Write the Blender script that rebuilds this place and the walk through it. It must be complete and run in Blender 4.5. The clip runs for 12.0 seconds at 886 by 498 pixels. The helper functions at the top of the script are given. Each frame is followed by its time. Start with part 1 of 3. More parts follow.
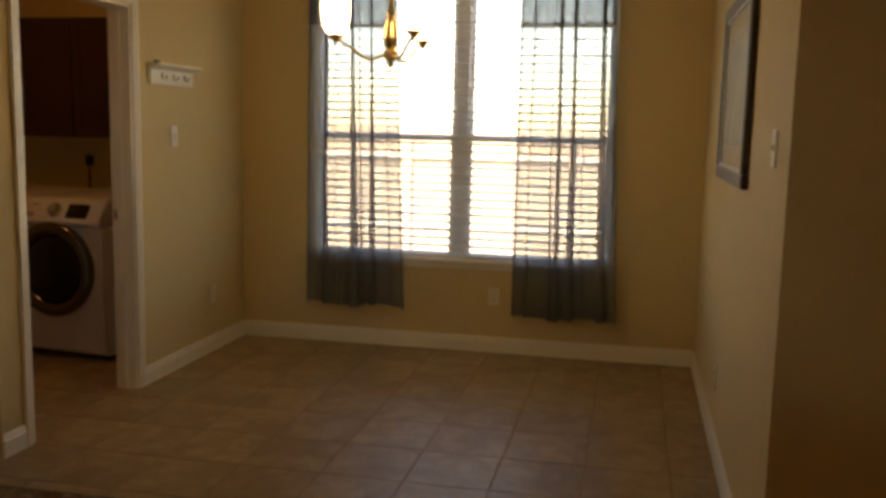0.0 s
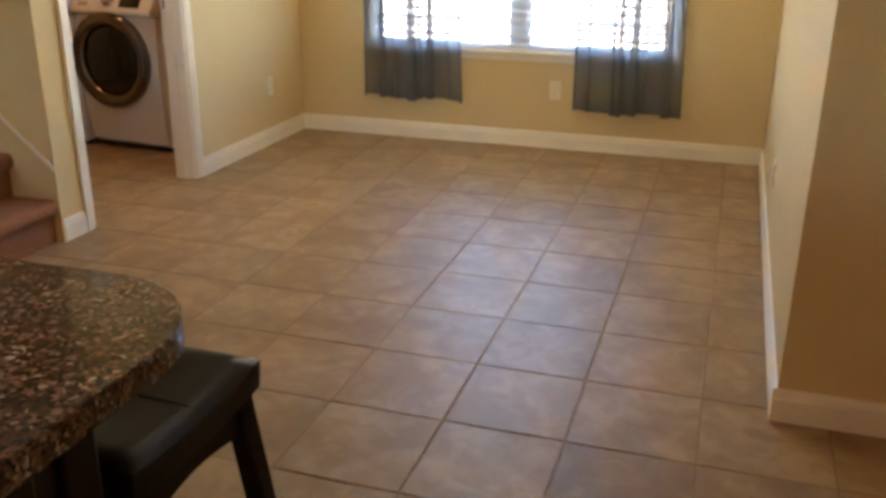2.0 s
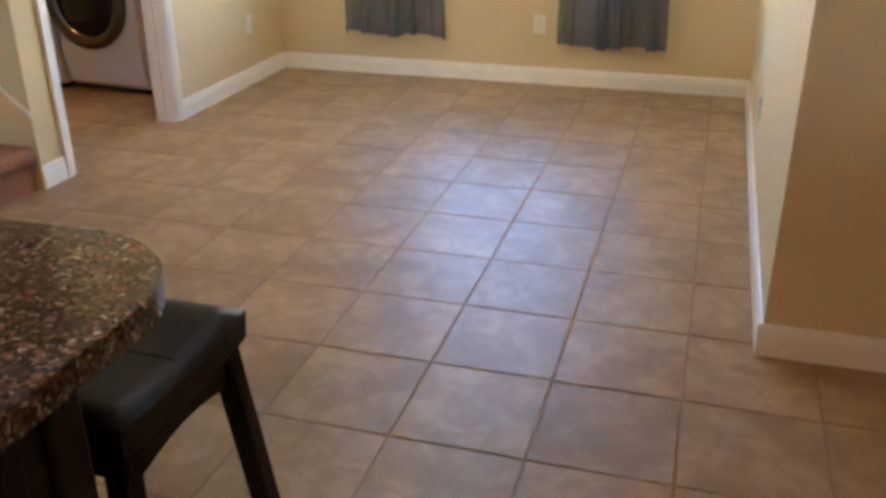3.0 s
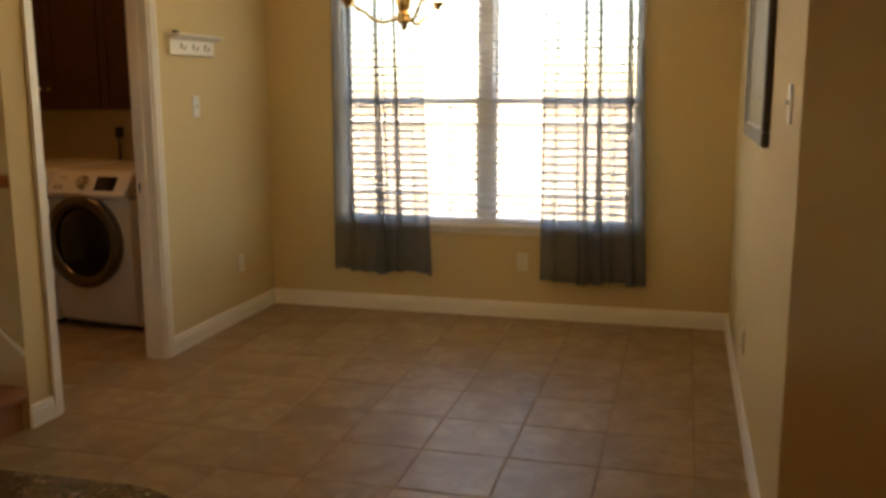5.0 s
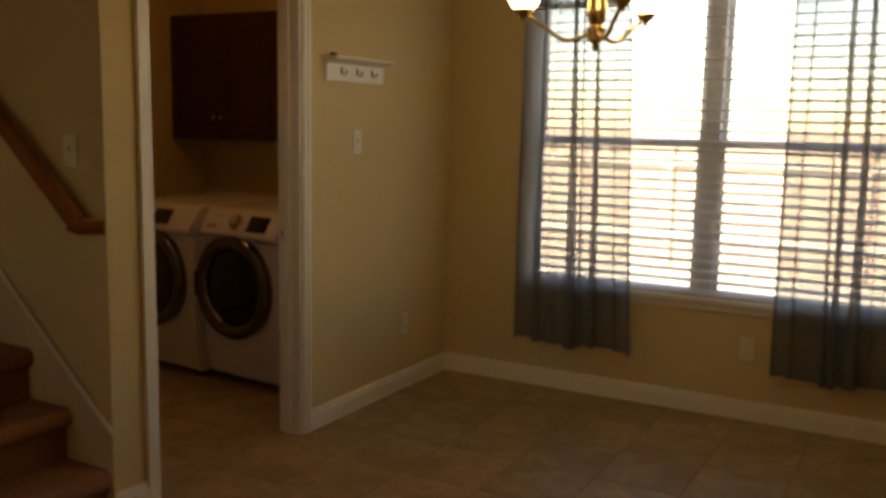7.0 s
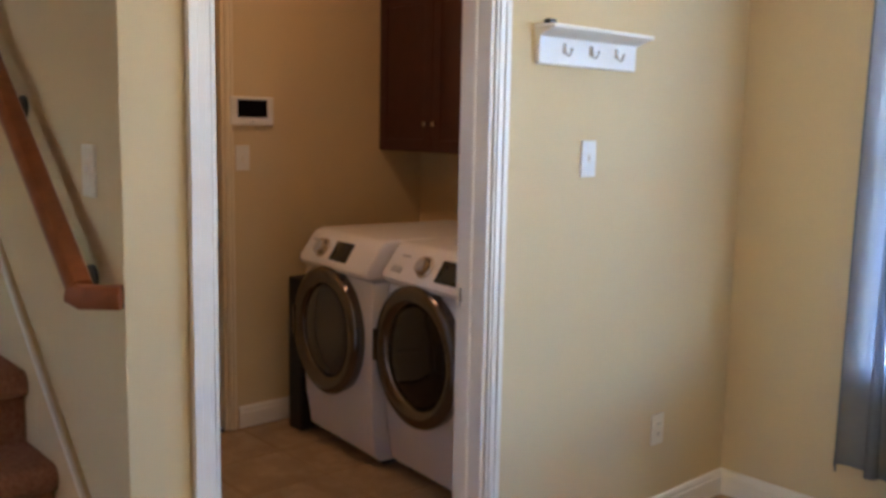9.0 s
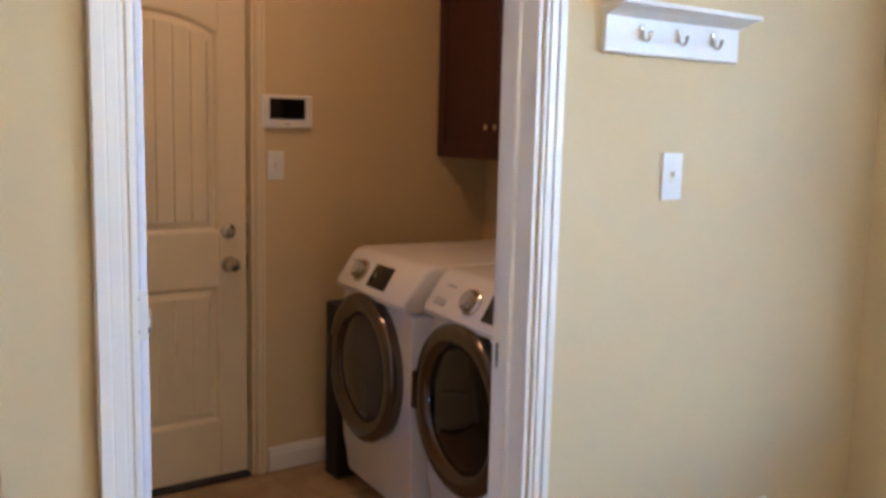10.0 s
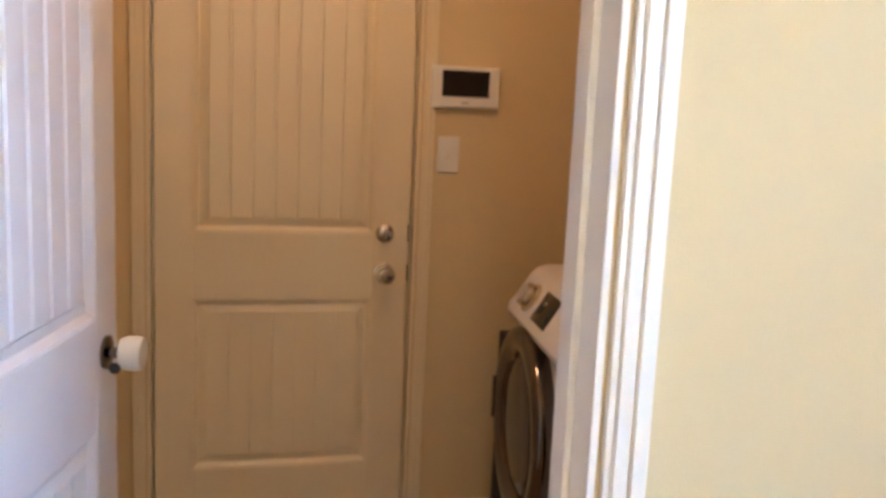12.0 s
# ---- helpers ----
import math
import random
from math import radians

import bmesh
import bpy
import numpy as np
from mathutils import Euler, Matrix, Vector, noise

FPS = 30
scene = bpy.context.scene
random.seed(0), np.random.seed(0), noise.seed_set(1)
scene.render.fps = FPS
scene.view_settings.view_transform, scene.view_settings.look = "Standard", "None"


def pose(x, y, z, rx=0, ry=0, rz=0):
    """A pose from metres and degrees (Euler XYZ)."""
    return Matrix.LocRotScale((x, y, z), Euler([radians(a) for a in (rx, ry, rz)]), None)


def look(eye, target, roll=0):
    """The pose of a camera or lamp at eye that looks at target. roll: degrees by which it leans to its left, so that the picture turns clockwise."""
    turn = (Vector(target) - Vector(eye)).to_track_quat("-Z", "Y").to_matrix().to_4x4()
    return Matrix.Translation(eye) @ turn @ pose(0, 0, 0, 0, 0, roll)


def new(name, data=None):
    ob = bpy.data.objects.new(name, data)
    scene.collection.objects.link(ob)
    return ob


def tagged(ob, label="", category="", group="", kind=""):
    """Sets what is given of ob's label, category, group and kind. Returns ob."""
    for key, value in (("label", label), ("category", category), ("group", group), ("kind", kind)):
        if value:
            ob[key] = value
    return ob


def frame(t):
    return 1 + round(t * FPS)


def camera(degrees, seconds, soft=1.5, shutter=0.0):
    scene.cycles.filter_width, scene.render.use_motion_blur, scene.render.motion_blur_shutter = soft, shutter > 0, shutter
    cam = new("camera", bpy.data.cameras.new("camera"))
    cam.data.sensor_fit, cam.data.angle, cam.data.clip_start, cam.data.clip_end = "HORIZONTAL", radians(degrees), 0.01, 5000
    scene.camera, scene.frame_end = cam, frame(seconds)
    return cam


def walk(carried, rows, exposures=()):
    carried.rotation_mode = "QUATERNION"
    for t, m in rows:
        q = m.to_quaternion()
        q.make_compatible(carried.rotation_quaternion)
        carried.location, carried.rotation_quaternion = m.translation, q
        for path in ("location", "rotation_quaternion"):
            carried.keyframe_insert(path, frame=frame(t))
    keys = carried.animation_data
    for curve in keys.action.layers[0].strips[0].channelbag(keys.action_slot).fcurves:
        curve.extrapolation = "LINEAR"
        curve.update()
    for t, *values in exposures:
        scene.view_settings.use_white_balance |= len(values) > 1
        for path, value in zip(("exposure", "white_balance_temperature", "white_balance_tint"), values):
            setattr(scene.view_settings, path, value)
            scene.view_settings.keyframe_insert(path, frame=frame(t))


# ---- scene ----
cam = camera(52.3, 12.0, soft=3.5, shutter=0.0)
PATH = [
    (0, (2.600, -5.728, 1.458), (2.194, -3.788, 1.190), 1.3),
    (0.5, (2.718, -5.657, 1.478), (2.138, -3.764, 1.196), 2.7),
    (1, (2.783, -5.641, 1.480), (2.185, -3.767, 1.119), 1.8),
    (1.5, (2.788, -5.616, 1.438), (2.202, -3.797, 0.849), 0.4),
    (2, (2.782, -5.607, 1.402), (2.219, -3.818, 0.706), 0.5),
    (2.5, (2.785, -5.593, 1.408), (2.246, -3.846, 0.597), -0.0),
    (2.7, (2.779, -5.583, 1.407), (2.255, -3.842, 0.572), -0.1),
    (3.5, (2.778, -5.585, 1.431), (2.256, -3.803, 0.655), -0.2),
    (4.3, (2.771, -5.593, 1.454), (2.256, -3.745, 0.893), -0.3),
    (4.5, (2.768, -5.597, 1.464), (2.251, -3.731, 0.961), -0.3),
    (5, (2.724, -5.641, 1.459), (2.216, -3.738, 1.112), -0.2),
    (5.5, (2.742, -5.617, 1.449), (2.206, -3.708, 1.190), 0.2),
    (5.8, (2.675, -5.555, 1.429), (2.104, -3.650, 1.220), 0.3),
    (6, (2.672, -5.434, 1.447), (2.057, -3.543, 1.231), 1.0),
    (6.5, (2.612, -5.038, 1.472), (1.921, -3.177, 1.231), -0.4),
    (7, (2.569, -4.632, 1.477), (1.602, -2.904, 1.197), 1.1),
    (7.5, (2.408, -4.289, 1.422), (1.336, -2.620, 1.167), 1.3),
    (7.7, (2.334, -4.152, 1.405), (1.188, -2.529, 1.169), 0.5),
    (9.3, (1.760, -3.072, 1.477), (0.245, -1.798, 1.186), 1.7),
    (9.5, (1.695, -2.982, 1.483), (0.154, -1.742, 1.182), 1.9),
    (10, (1.488, -2.699, 1.484), (-0.118, -1.540, 1.210), 1.4),
    (10.5, (1.412, -2.452, 1.475), (-0.294, -1.442, 1.210), 1.4),
    (11, (1.311, -2.246, 1.469), (-0.479, -1.415, 1.143), 1.8),
    (11.5, (1.127, -2.048, 1.464), (-0.720, -1.355, 1.135), 2.5),
    (12, (0.950, -1.817, 1.450), (-0.967, -1.337, 1.142), 2.6),
]
EXPOSURES = [
    (0, 2.68, 10300, 15), (1.0, 2.70, 10500, 14), (1.5, 3.72, 9200, 10), (2.0, 4.67, 6700, 9), (2.5, 5.02, 5450, 9), (4.3, 4.80, 6900, 12), (4.7, 4.0, 8500, 12),
    (5.2, 3.0, 10300, 14), (5.8, 2.55, 10700, 15), (7.0, 2.47, 10800, 16), (7.7, 3.12, 9400, 15), (9.3, 4.55, 4800, 15), (10.0, 4.67, 4950, 15.5), (10.5, 4.93, 5100, 16), (12, 5.08, 5270, 15)]
walk(cam, [(t, look(eye, target, roll)) for t, eye, target, roll in PATH], EXPOSURES)

# ---- world, sun and lamps ----
world = bpy.data.worlds.new("world")
scene.world = world
world.use_nodes = True
sky = world.node_tree.nodes.new("ShaderNodeTexSky")
sky.sky_type, sky.sun_disc = "NISHITA", False
sky.sun_elevation, sky.sun_rotation = radians(48), radians(201)
sky.dust_density, sky.ozone_density = 0.3, 2.5
background = world.node_tree.nodes["Background"]
background.inputs["Strength"].default_value = 0.15
world.node_tree.links.new(sky.outputs["Color"], background.inputs["Color"])
sun_data = bpy.data.lights.new("sun", "SUN")
sun_data.energy, sun_data.angle, sun_data.color = 5.0, radians(0.5), (1.0, 0.97, 0.92)
sun = new("sun", sun_data)
sun.matrix_world = look((-3, -8, 9.5), (0, 0, 0))


# ---- materials ----
def material(name, colour, rough=0.6, metal=0.0, grain=0.0, scale=20.0, bump=0.0, bump_scale=120.0, second=None, blotch=0.0, blotch_scale=3.0, vary=0.0):
    m = bpy.data.materials.new(name)
    m.use_nodes = True
    n, l = m.node_tree.nodes, m.node_tree.links
    b = n["Principled BSDF"]
    b.inputs["Roughness"].default_value, b.inputs["Metallic"].default_value = rough, metal
    co = n.new("ShaderNodeTexCoord")
    out = None
    rgb = n.new("ShaderNodeRGB")
    rgb.outputs[0].default_value = (*colour, 1)
    out = rgb.outputs[0]
    other = second or tuple(c * 0.6 for c in colour)
    for amount, sc, detail in ((grain, scale, 6.0), (blotch, blotch_scale, 3.0)):
        if amount:
            t = n.new("ShaderNodeTexNoise")
            t.inputs["Scale"].default_value, t.inputs["Detail"].default_value = sc, detail
            l.new(co.outputs["Object"], t.inputs["Vector"])
            r = n.new("ShaderNodeMapRange")
            r.inputs["From Min"].default_value, r.inputs["From Max"].default_value = 0.35, 0.7
            r.inputs["To Max"].default_value = amount
            l.new(t.outputs["Fac"], r.inputs["Value"])
            mix = n.new("ShaderNodeMix")
            mix.data_type = "RGBA"
            l.new(r.outputs[0], mix.inputs["Factor"])
            l.new(out, mix.inputs[6])
            mix.inputs[7].default_value = (*other, 1)
            out = mix.outputs[2]
    if vary:
        info = n.new("ShaderNodeObjectInfo")
        r = n.new("ShaderNodeMapRange")
        r.inputs["To Min"].default_value, r.inputs["To Max"].default_value = 1 - vary, 1 + vary
        l.new(info.outputs["Random"], r.inputs["Value"])
        h = n.new("ShaderNodeHueSaturation")
        l.new(r.outputs[0], h.inputs["Value"])
        l.new(out, h.inputs["Color"])
        out = h.outputs[0]
    l.new(out, b.inputs["Base Color"])
    if bump:
        t = n.new("ShaderNodeTexNoise")
        t.inputs["Scale"].default_value, t.inputs["Detail"].default_value = bump_scale, 4.0
        l.new(co.outputs["Object"], t.inputs["Vector"])
        bp = n.new("ShaderNodeBump")
        bp.inputs["Strength"].default_value, bp.inputs["Distance"].default_value = bump, 0.004
        l.new(t.outputs["Fac"], bp.inputs["Height"])
        l.new(bp.outputs[0], b.inputs["Normal"])
    return m


def glow(name, colour, strength):
    m = bpy.data.materials.new(name)
    m.use_nodes = True
    b = m.node_tree.nodes["Principled BSDF"]
    b.inputs["Base Color"].default_value = (*colour, 1)
    b.inputs["Emission Color"].default_value = (*colour, 1)
    b.inputs["Emission Strength"].default_value = strength
    b.inputs["Roughness"].default_value = 0.3
    return m


def pane_material():
    m = bpy.data.materials.new("clear_glass")
    m.use_nodes = True
    n, l = m.node_tree.nodes, m.node_tree.links
    a, g, mix = n.new("ShaderNodeBsdfTransparent"), n.new("ShaderNodeBsdfGlossy"), n.new("ShaderNodeMixShader")
    g.inputs["Roughness"].default_value = 0.02
    mix.inputs[0].default_value = 0.06
    l.new(a.outputs[0], mix.inputs[1]), l.new(g.outputs[0], mix.inputs[2])
    l.new(mix.outputs[0], n["Material Output"].inputs["Surface"])
    return m


def sheer_material():
    m = bpy.data.materials.new("sheer_voile")
    m.use_nodes = True
    n, l = m.node_tree.nodes, m.node_tree.links
    co = n.new("ShaderNodeTexCoord")
    w = n.new("ShaderNodeTexNoise")
    w.inputs["Scale"].default_value = 400
    l.new(co.outputs["Object"], w.inputs["Vector"])
    r = n.new("ShaderNodeMapRange")
    r.inputs["To Min"].default_value, r.inputs["To Max"].default_value = 0.62, 0.78
    l.new(w.outputs["Fac"], r.inputs["Value"])
    a, d, t = n.new("ShaderNodeBsdfTransparent"), n.new("ShaderNodeBsdfDiffuse"), n.new("ShaderNodeBsdfTranslucent")
    d.inputs["Color"].default_value = (0.21, 0.228, 0.255, 1)
    t.inputs["Color"].default_value = (0.25, 0.275, 0.32, 1)
    cloth, mix = n.new("ShaderNodeMixShader"), n.new("ShaderNodeMixShader")
    cloth.inputs[0].default_value = 0.5
    l.new(d.outputs[0], cloth.inputs[1]), l.new(t.outputs[0], cloth.inputs[2])
    l.new(r.outputs[0], mix.inputs[0])
    l.new(a.outputs[0], mix.inputs[1]), l.new(cloth.outputs[0], mix.inputs[2])
    l.new(mix.outputs[0], n["Material Output"].inputs["Surface"])
    return m


def granite_material():
    m = material("granite", (0.2, 0.13, 0.09), 0.12)
    n, l = m.node_tree.nodes, m.node_tree.links
    b = n["Principled BSDF"]
    co = n.new("ShaderNodeTexCoord")
    v = n.new("ShaderNodeTexVoronoi")
    v.inputs["Scale"].default_value = 175
    warp = n.new("ShaderNodeTexNoise")
    warp.inputs["Scale"].default_value = 30
    add = n.new("ShaderNodeMix")
    add.data_type = "RGBA"
    add.inputs["Factor"].default_value = 0.02
    l.new(co.outputs["Object"], warp.inputs["Vector"])
    l.new(co.outputs["Object"], add.inputs[6]), l.new(warp.outputs["Color"], add.inputs[7])
    l.new(add.outputs[2], v.inputs["Vector"])
    sep = n.new("ShaderNodeSeparateColor")
    l.new(v.outputs["Color"], sep.inputs[0])
    ramp = n.new("ShaderNodeValToRGB")
    ramp.color_ramp.interpolation = "CONSTANT"
    e = ramp.color_ramp.elements
    e[0].color, e[0].position = (0.024, 0.018, 0.016, 1), 0.0
    e[1].color, e[1].position = (0.082, 0.050, 0.038, 1), 0.26
    for p, c in ((0.50, (0.155, 0.092, 0.068, 1)), (0.72, (0.25, 0.150, 0.110, 1)), (0.88, (0.34, 0.23, 0.18, 1)), (0.97, (0.42, 0.37, 0.33, 1))):
        e.new(p).color = c
    l.new(sep.outputs[0], ramp.inputs[0])
    big = n.new("ShaderNodeTexNoise")
    big.inputs["Scale"].default_value = 28
    l.new(co.outputs["Object"], big.inputs["Vector"])
    mul = n.new("ShaderNodeMix")
    mul.data_type, mul.blend_type = "RGBA", "MULTIPLY"
    mul.inputs["Factor"].default_value = 0.9
    l.new(ramp.outputs[0], mul.inputs[6]), l.new(big.outputs["Fac"], mul.inputs[7])
    hs = n.new("ShaderNodeHueSaturation")
    hs.inputs["Value"].default_value = 1.15
    l.new(mul.outputs[2], hs.inputs["Color"])
    l.new(hs.outputs[0], b.inputs["Base Color"])
    return m


PAINT = material("beige_wall_paint", (0.65, 0.518, 0.286), 0.72, grain=0.14, scale=2.5, bump=0.16, bump_scale=230, second=(0.585, 0.455, 0.235))
PAINT.node_tree.nodes["Principled BSDF"].inputs["Specular IOR Level"].default_value = 0.22
TRIM = material("white_trim_paint", (0.80, 0.76, 0.67), 0.35, grain=0.10, scale=12, second=(0.70, 0.66, 0.58), bump=0.04, bump_scale=60)
CEILING = material("white_ceiling_paint", (0.78, 0.76, 0.72), 0.85, grain=0.1, scale=6, bump=0.3, bump_scale=90, second=(0.7, 0.68, 0.63))
TILE = material("beige_floor_tile", (0.395, 0.278, 0.155), 0.40, grain=0.75, scale=4, second=(0.262, 0.168, 0.086), blotch=0.5, blotch_scale=13, bump=0.16, bump_scale=22, vary=0.06)
_n, _l = TILE.node_tree.nodes, TILE.node_tree.links
_geo, _info, _off, _add = _n.new("ShaderNodeNewGeometry"), _n.new("ShaderNodeObjectInfo"), _n.new("ShaderNodeVectorMath"), _n.new("ShaderNodeVectorMath")
_off.operation = "SCALE"
_off.inputs[0].default_value = (17, 11, 5)
_l.new(_info.outputs["Random"], _off.inputs["Scale"])
_l.new(_geo.outputs["Position"], _add.inputs[0]), _l.new(_off.outputs[0], _add.inputs[1])
for _node in [x for x in _n if x.type == "TEX_NOISE"]:
    _l.new(_add.outputs[0], _node.inputs["Vector"])
    _node.inputs["Distortion"].default_value = 0.8
for _node in [x for x in _n if x.type == "MAP_RANGE" and abs(x.inputs["From Min"].default_value - 0.35) < 1e-3]:
    _node.inputs["From Min"].default_value, _node.inputs["From Max"].default_value = 0.42, 0.62
_n["Principled BSDF"].inputs["Specular IOR Level"].default_value = 0.27
GROUT = material("tan_grout", (0.31, 0.205, 0.118), 0.9, grain=0.5, scale=40, bump=0.4)
CARPET = material("rust_brown_carpet", (0.38, 0.175, 0.095), 0.98, grain=0.8, scale=90, second=(0.22, 0.09, 0.045), blotch=0.3, blotch_scale=5, bump=1.0, bump_scale=350)
OAK = material("stained_oak", (0.27, 0.085, 0.024), 0.38, grain=0.6, scale=25, second=(0.16, 0.047, 0.014), bump=0.1)
OAK.node_tree.nodes["Principled BSDF"].inputs["Specular IOR Level"].default_value = 0.3
CHERRY = material("dark_cherry_wood", (0.050, 0.014, 0.010), 0.4, grain=0.6, scale=14, second=(0.028, 0.008, 0.007), bump=0.05)
ESPRESSO = material("espresso_wood", (0.012, 0.008, 0.007), 0.4, grain=0.5, scale=20, second=(0.022, 0.012, 0.009))
LEATHER = material("black_leather", (0.006, 0.005, 0.005), 0.32, grain=0.3, scale=30, bump=0.12, bump_scale=220, second=(0.02, 0.015, 0.013))
LEATHER.node_tree.nodes["Principled BSDF"].inputs["Specular IOR Level"].default_value = 0.14
ESPRESSO.node_tree.nodes["Principled BSDF"].inputs["Specular IOR Level"].default_value = 0.10
ENAMEL = material("white_enamel", (0.78, 0.77, 0.76), 0.22, grain=0.06, scale=4, second=(0.70, 0.69, 0.67))
ENAMEL_GREY = material("grey_enamel", (0.42, 0.42, 0.43), 0.4, grain=0.1, scale=10)
CHROME = material("bronzed_chrome", (0.17, 0.15, 0.135), 0.13, 1.0, grain=0.25, scale=8, second=(0.14, 0.13, 0.12))
NICKEL = material("satin_nickel", (0.62, 0.58, 0.50), 0.25, 1.0, grain=0.2, scale=30)
BRASS = material("antique_brass", (0.60, 0.46, 0.25), 0.26, 1.0, grain=0.3, scale=40, second=(0.42, 0.30, 0.15))
BLACK_GLASS = material("black_glass", (0.006, 0.006, 0.008), 0.05, grain=0.1, scale=5)
DOOR_GLASS = material("smoked_glass", (0.05, 0.045, 0.045), 0.06, grain=0.2, scale=6)
BLACK = material("black_plastic", (0.015, 0.015, 0.017), 0.45, grain=0.3, scale=30, bump=0.05)
MATT_BLACK = material("matt_black_paint", (0.006, 0.006, 0.007), 0.7, grain=0.3, scale=20)
PLASTIC = material("white_plastic", (0.76, 0.74, 0.68), 0.35, grain=0.05, scale=10)
IVORY = material("ivory_plastic", (0.74, 0.68, 0.54), 0.4, grain=0.05, scale=10)
VINYL = material("white_vinyl", (0.78, 0.79, 0.80), 0.4, grain=0.06, scale=8)
SLAT = material("white_blind_slat", (0.84, 0.85, 0.86), 0.5, grain=0.1, scale=15)
_n, _l = SLAT.node_tree.nodes, SLAT.node_tree.links
_t, _m = _n.new("ShaderNodeBsdfTranslucent"), _n.new("ShaderNodeMixShader")
_t.inputs["Color"].default_value = (0.86, 0.87, 0.89, 1)
_m.inputs[0].default_value = 0.36
_l.new(_n["Principled BSDF"].outputs[0], _m.inputs[1]), _l.new(_t.outputs[0], _m.inputs[2])
_l.new(_m.outputs[0], _n["Material Output"].inputs["Surface"])
DOOR_WHITE = material("white_door_paint", (0.80, 0.80, 0.83), 0.4, grain=0.08, scale=10, bump=0.06, bump_scale=50)
DOOR_CREAM = material("cream_door_paint", (0.74, 0.645, 0.43), 0.4, grain=0.1, scale=8, second=(0.68, 0.585, 0.38), bump=0.06, bump_scale=50)
FRAME_DARK = material("dark_pewter_frame", (0.07, 0.055, 0.045), 0.35, 0.4, grain=0.5, scale=30)
SILVER = material("silver_leaf", (0.5, 0.5, 0.48), 0.35, 0.8, grain=0.4, scale=40)
MAT_BOARD = material("grey_mat_board", (0.42, 0.36, 0.26), 0.8, grain=0.1, scale=10)
PRINT = material("faded_print", (0.24, 0.20, 0.125), 0.5, grain=0.7, scale=4, second=(0.34, 0.29, 0.19), blotch=0.4, blotch_scale=9)
FENCE = material("cedar_fence", (0.52, 0.43, 0.34), 0.85, grain=0.6, scale=8, second=(0.43, 0.33, 0.24), vary=0.15)
FENCE_RAIL = material("weathered_rail", (0.62, 0.58, 0.52), 0.85, grain=0.5, scale=9, second=(0.48, 0.43, 0.37))
LAWN = material("dry_lawn", (0.42, 0.41, 0.36), 0.95, grain=0.7, scale=3, second=(0.33, 0.31, 0.25), bump=0.6, bump_scale=20)
SHADE = glow("frosted_shade_lit", (1.0, 0.82, 0.55), 1.9)
BULB_PANEL = glow("warm_diffuser", (1.0, 0.53, 0.22), 1.5)
# warm fill for the kitchen side, from a light out of view
KITCHEN_FILL = glow("warm_kitchen_fill", (1.0, 0.56, 0.33), 4.6)
GLASS = pane_material()
SHEER = sheer_material()
GRANITE = granite_material()


# ---- building helpers ----
def box(bm, x0, x1, y0, y1, z0, z1, bevel=0.0, segments=2):
    """Adds a box to bm, bevelled if asked."""
    vs = [bm.verts.new((x, y, z)) for x in (x0, x1) for y in (y0, y1) for z in (z0, z1)]
    fs = [bm.faces.new([vs[i] for i in q]) for q in ((0, 1, 3, 2), (4, 6, 7, 5), (0, 4, 5, 1), (2, 3, 7, 6), (0, 2, 6, 4), (1, 5, 7, 3))]
    if bevel:
        es = list({e for f in fs for e in f.edges})
        bmesh.ops.bevel(bm, geom=es, offset=bevel, segments=segments, affect="EDGES", profile=0.5)
    return bm


def boxed(*spans, bevel=0.0, segments=2):
    return box(bmesh.new(), *spans, bevel=bevel, segments=segments)


def lathe(profile, steps=32, axis="Z", at=(0, 0, 0)):
    """A turned shape from (radius, height) pairs, about an axis through at."""
    bm = bmesh.new()
    rings = []
    for r, h in profile:
        ring = []
        for i in range(steps):
            a = 2 * math.pi * i / steps
            u, v = r * math.cos(a), r * math.sin(a)
            p = {"Z": (u, v, h), "Y": (u, h, v), "X": (h, u, v)}[axis]
            ring.append(bm.verts.new([p[k] + at[k] for k in range(3)]))
        rings.append(ring)
    for a, b in zip(rings, rings[1:]):
        for i in range(steps):
            bm.faces.new((a[i], a[(i + 1) % steps], b[(i + 1) % steps], b[i]))
    for ring in (rings[0], rings[-1]):
        bm.faces.new(ring)
    return bm


def sweep(points, radius, steps=12, flat=1.0):
    """A round bar along points."""
    bm = bmesh.new()
    pts = [Vector(p) for p in points]
    rings = []
    for i, p in enumerate(pts):
        way = (pts[min(i + 1, len(pts) - 1)] - pts[max(i - 1, 0)]).normalized()
        side = way.cross(Vector((0, 0, 1)))
        side = side.normalized() if side.length > 1e-3 else Vector((1, 0, 0))
        up = side.cross(way)
        rings.append([bm.verts.new(p + side * radius * math.cos(a) + up * radius * flat * math.sin(a)) for a in (2 * math.pi * k / steps for k in range(steps))])
    for a, b in zip(rings, rings[1:]):
        for k in range(steps):
            bm.faces.new((a[k], a[(k + 1) % steps], b[(k + 1) % steps], b[k]))
    bm.faces.new(rings[0]), bm.faces.new(rings[-1])
    return bm


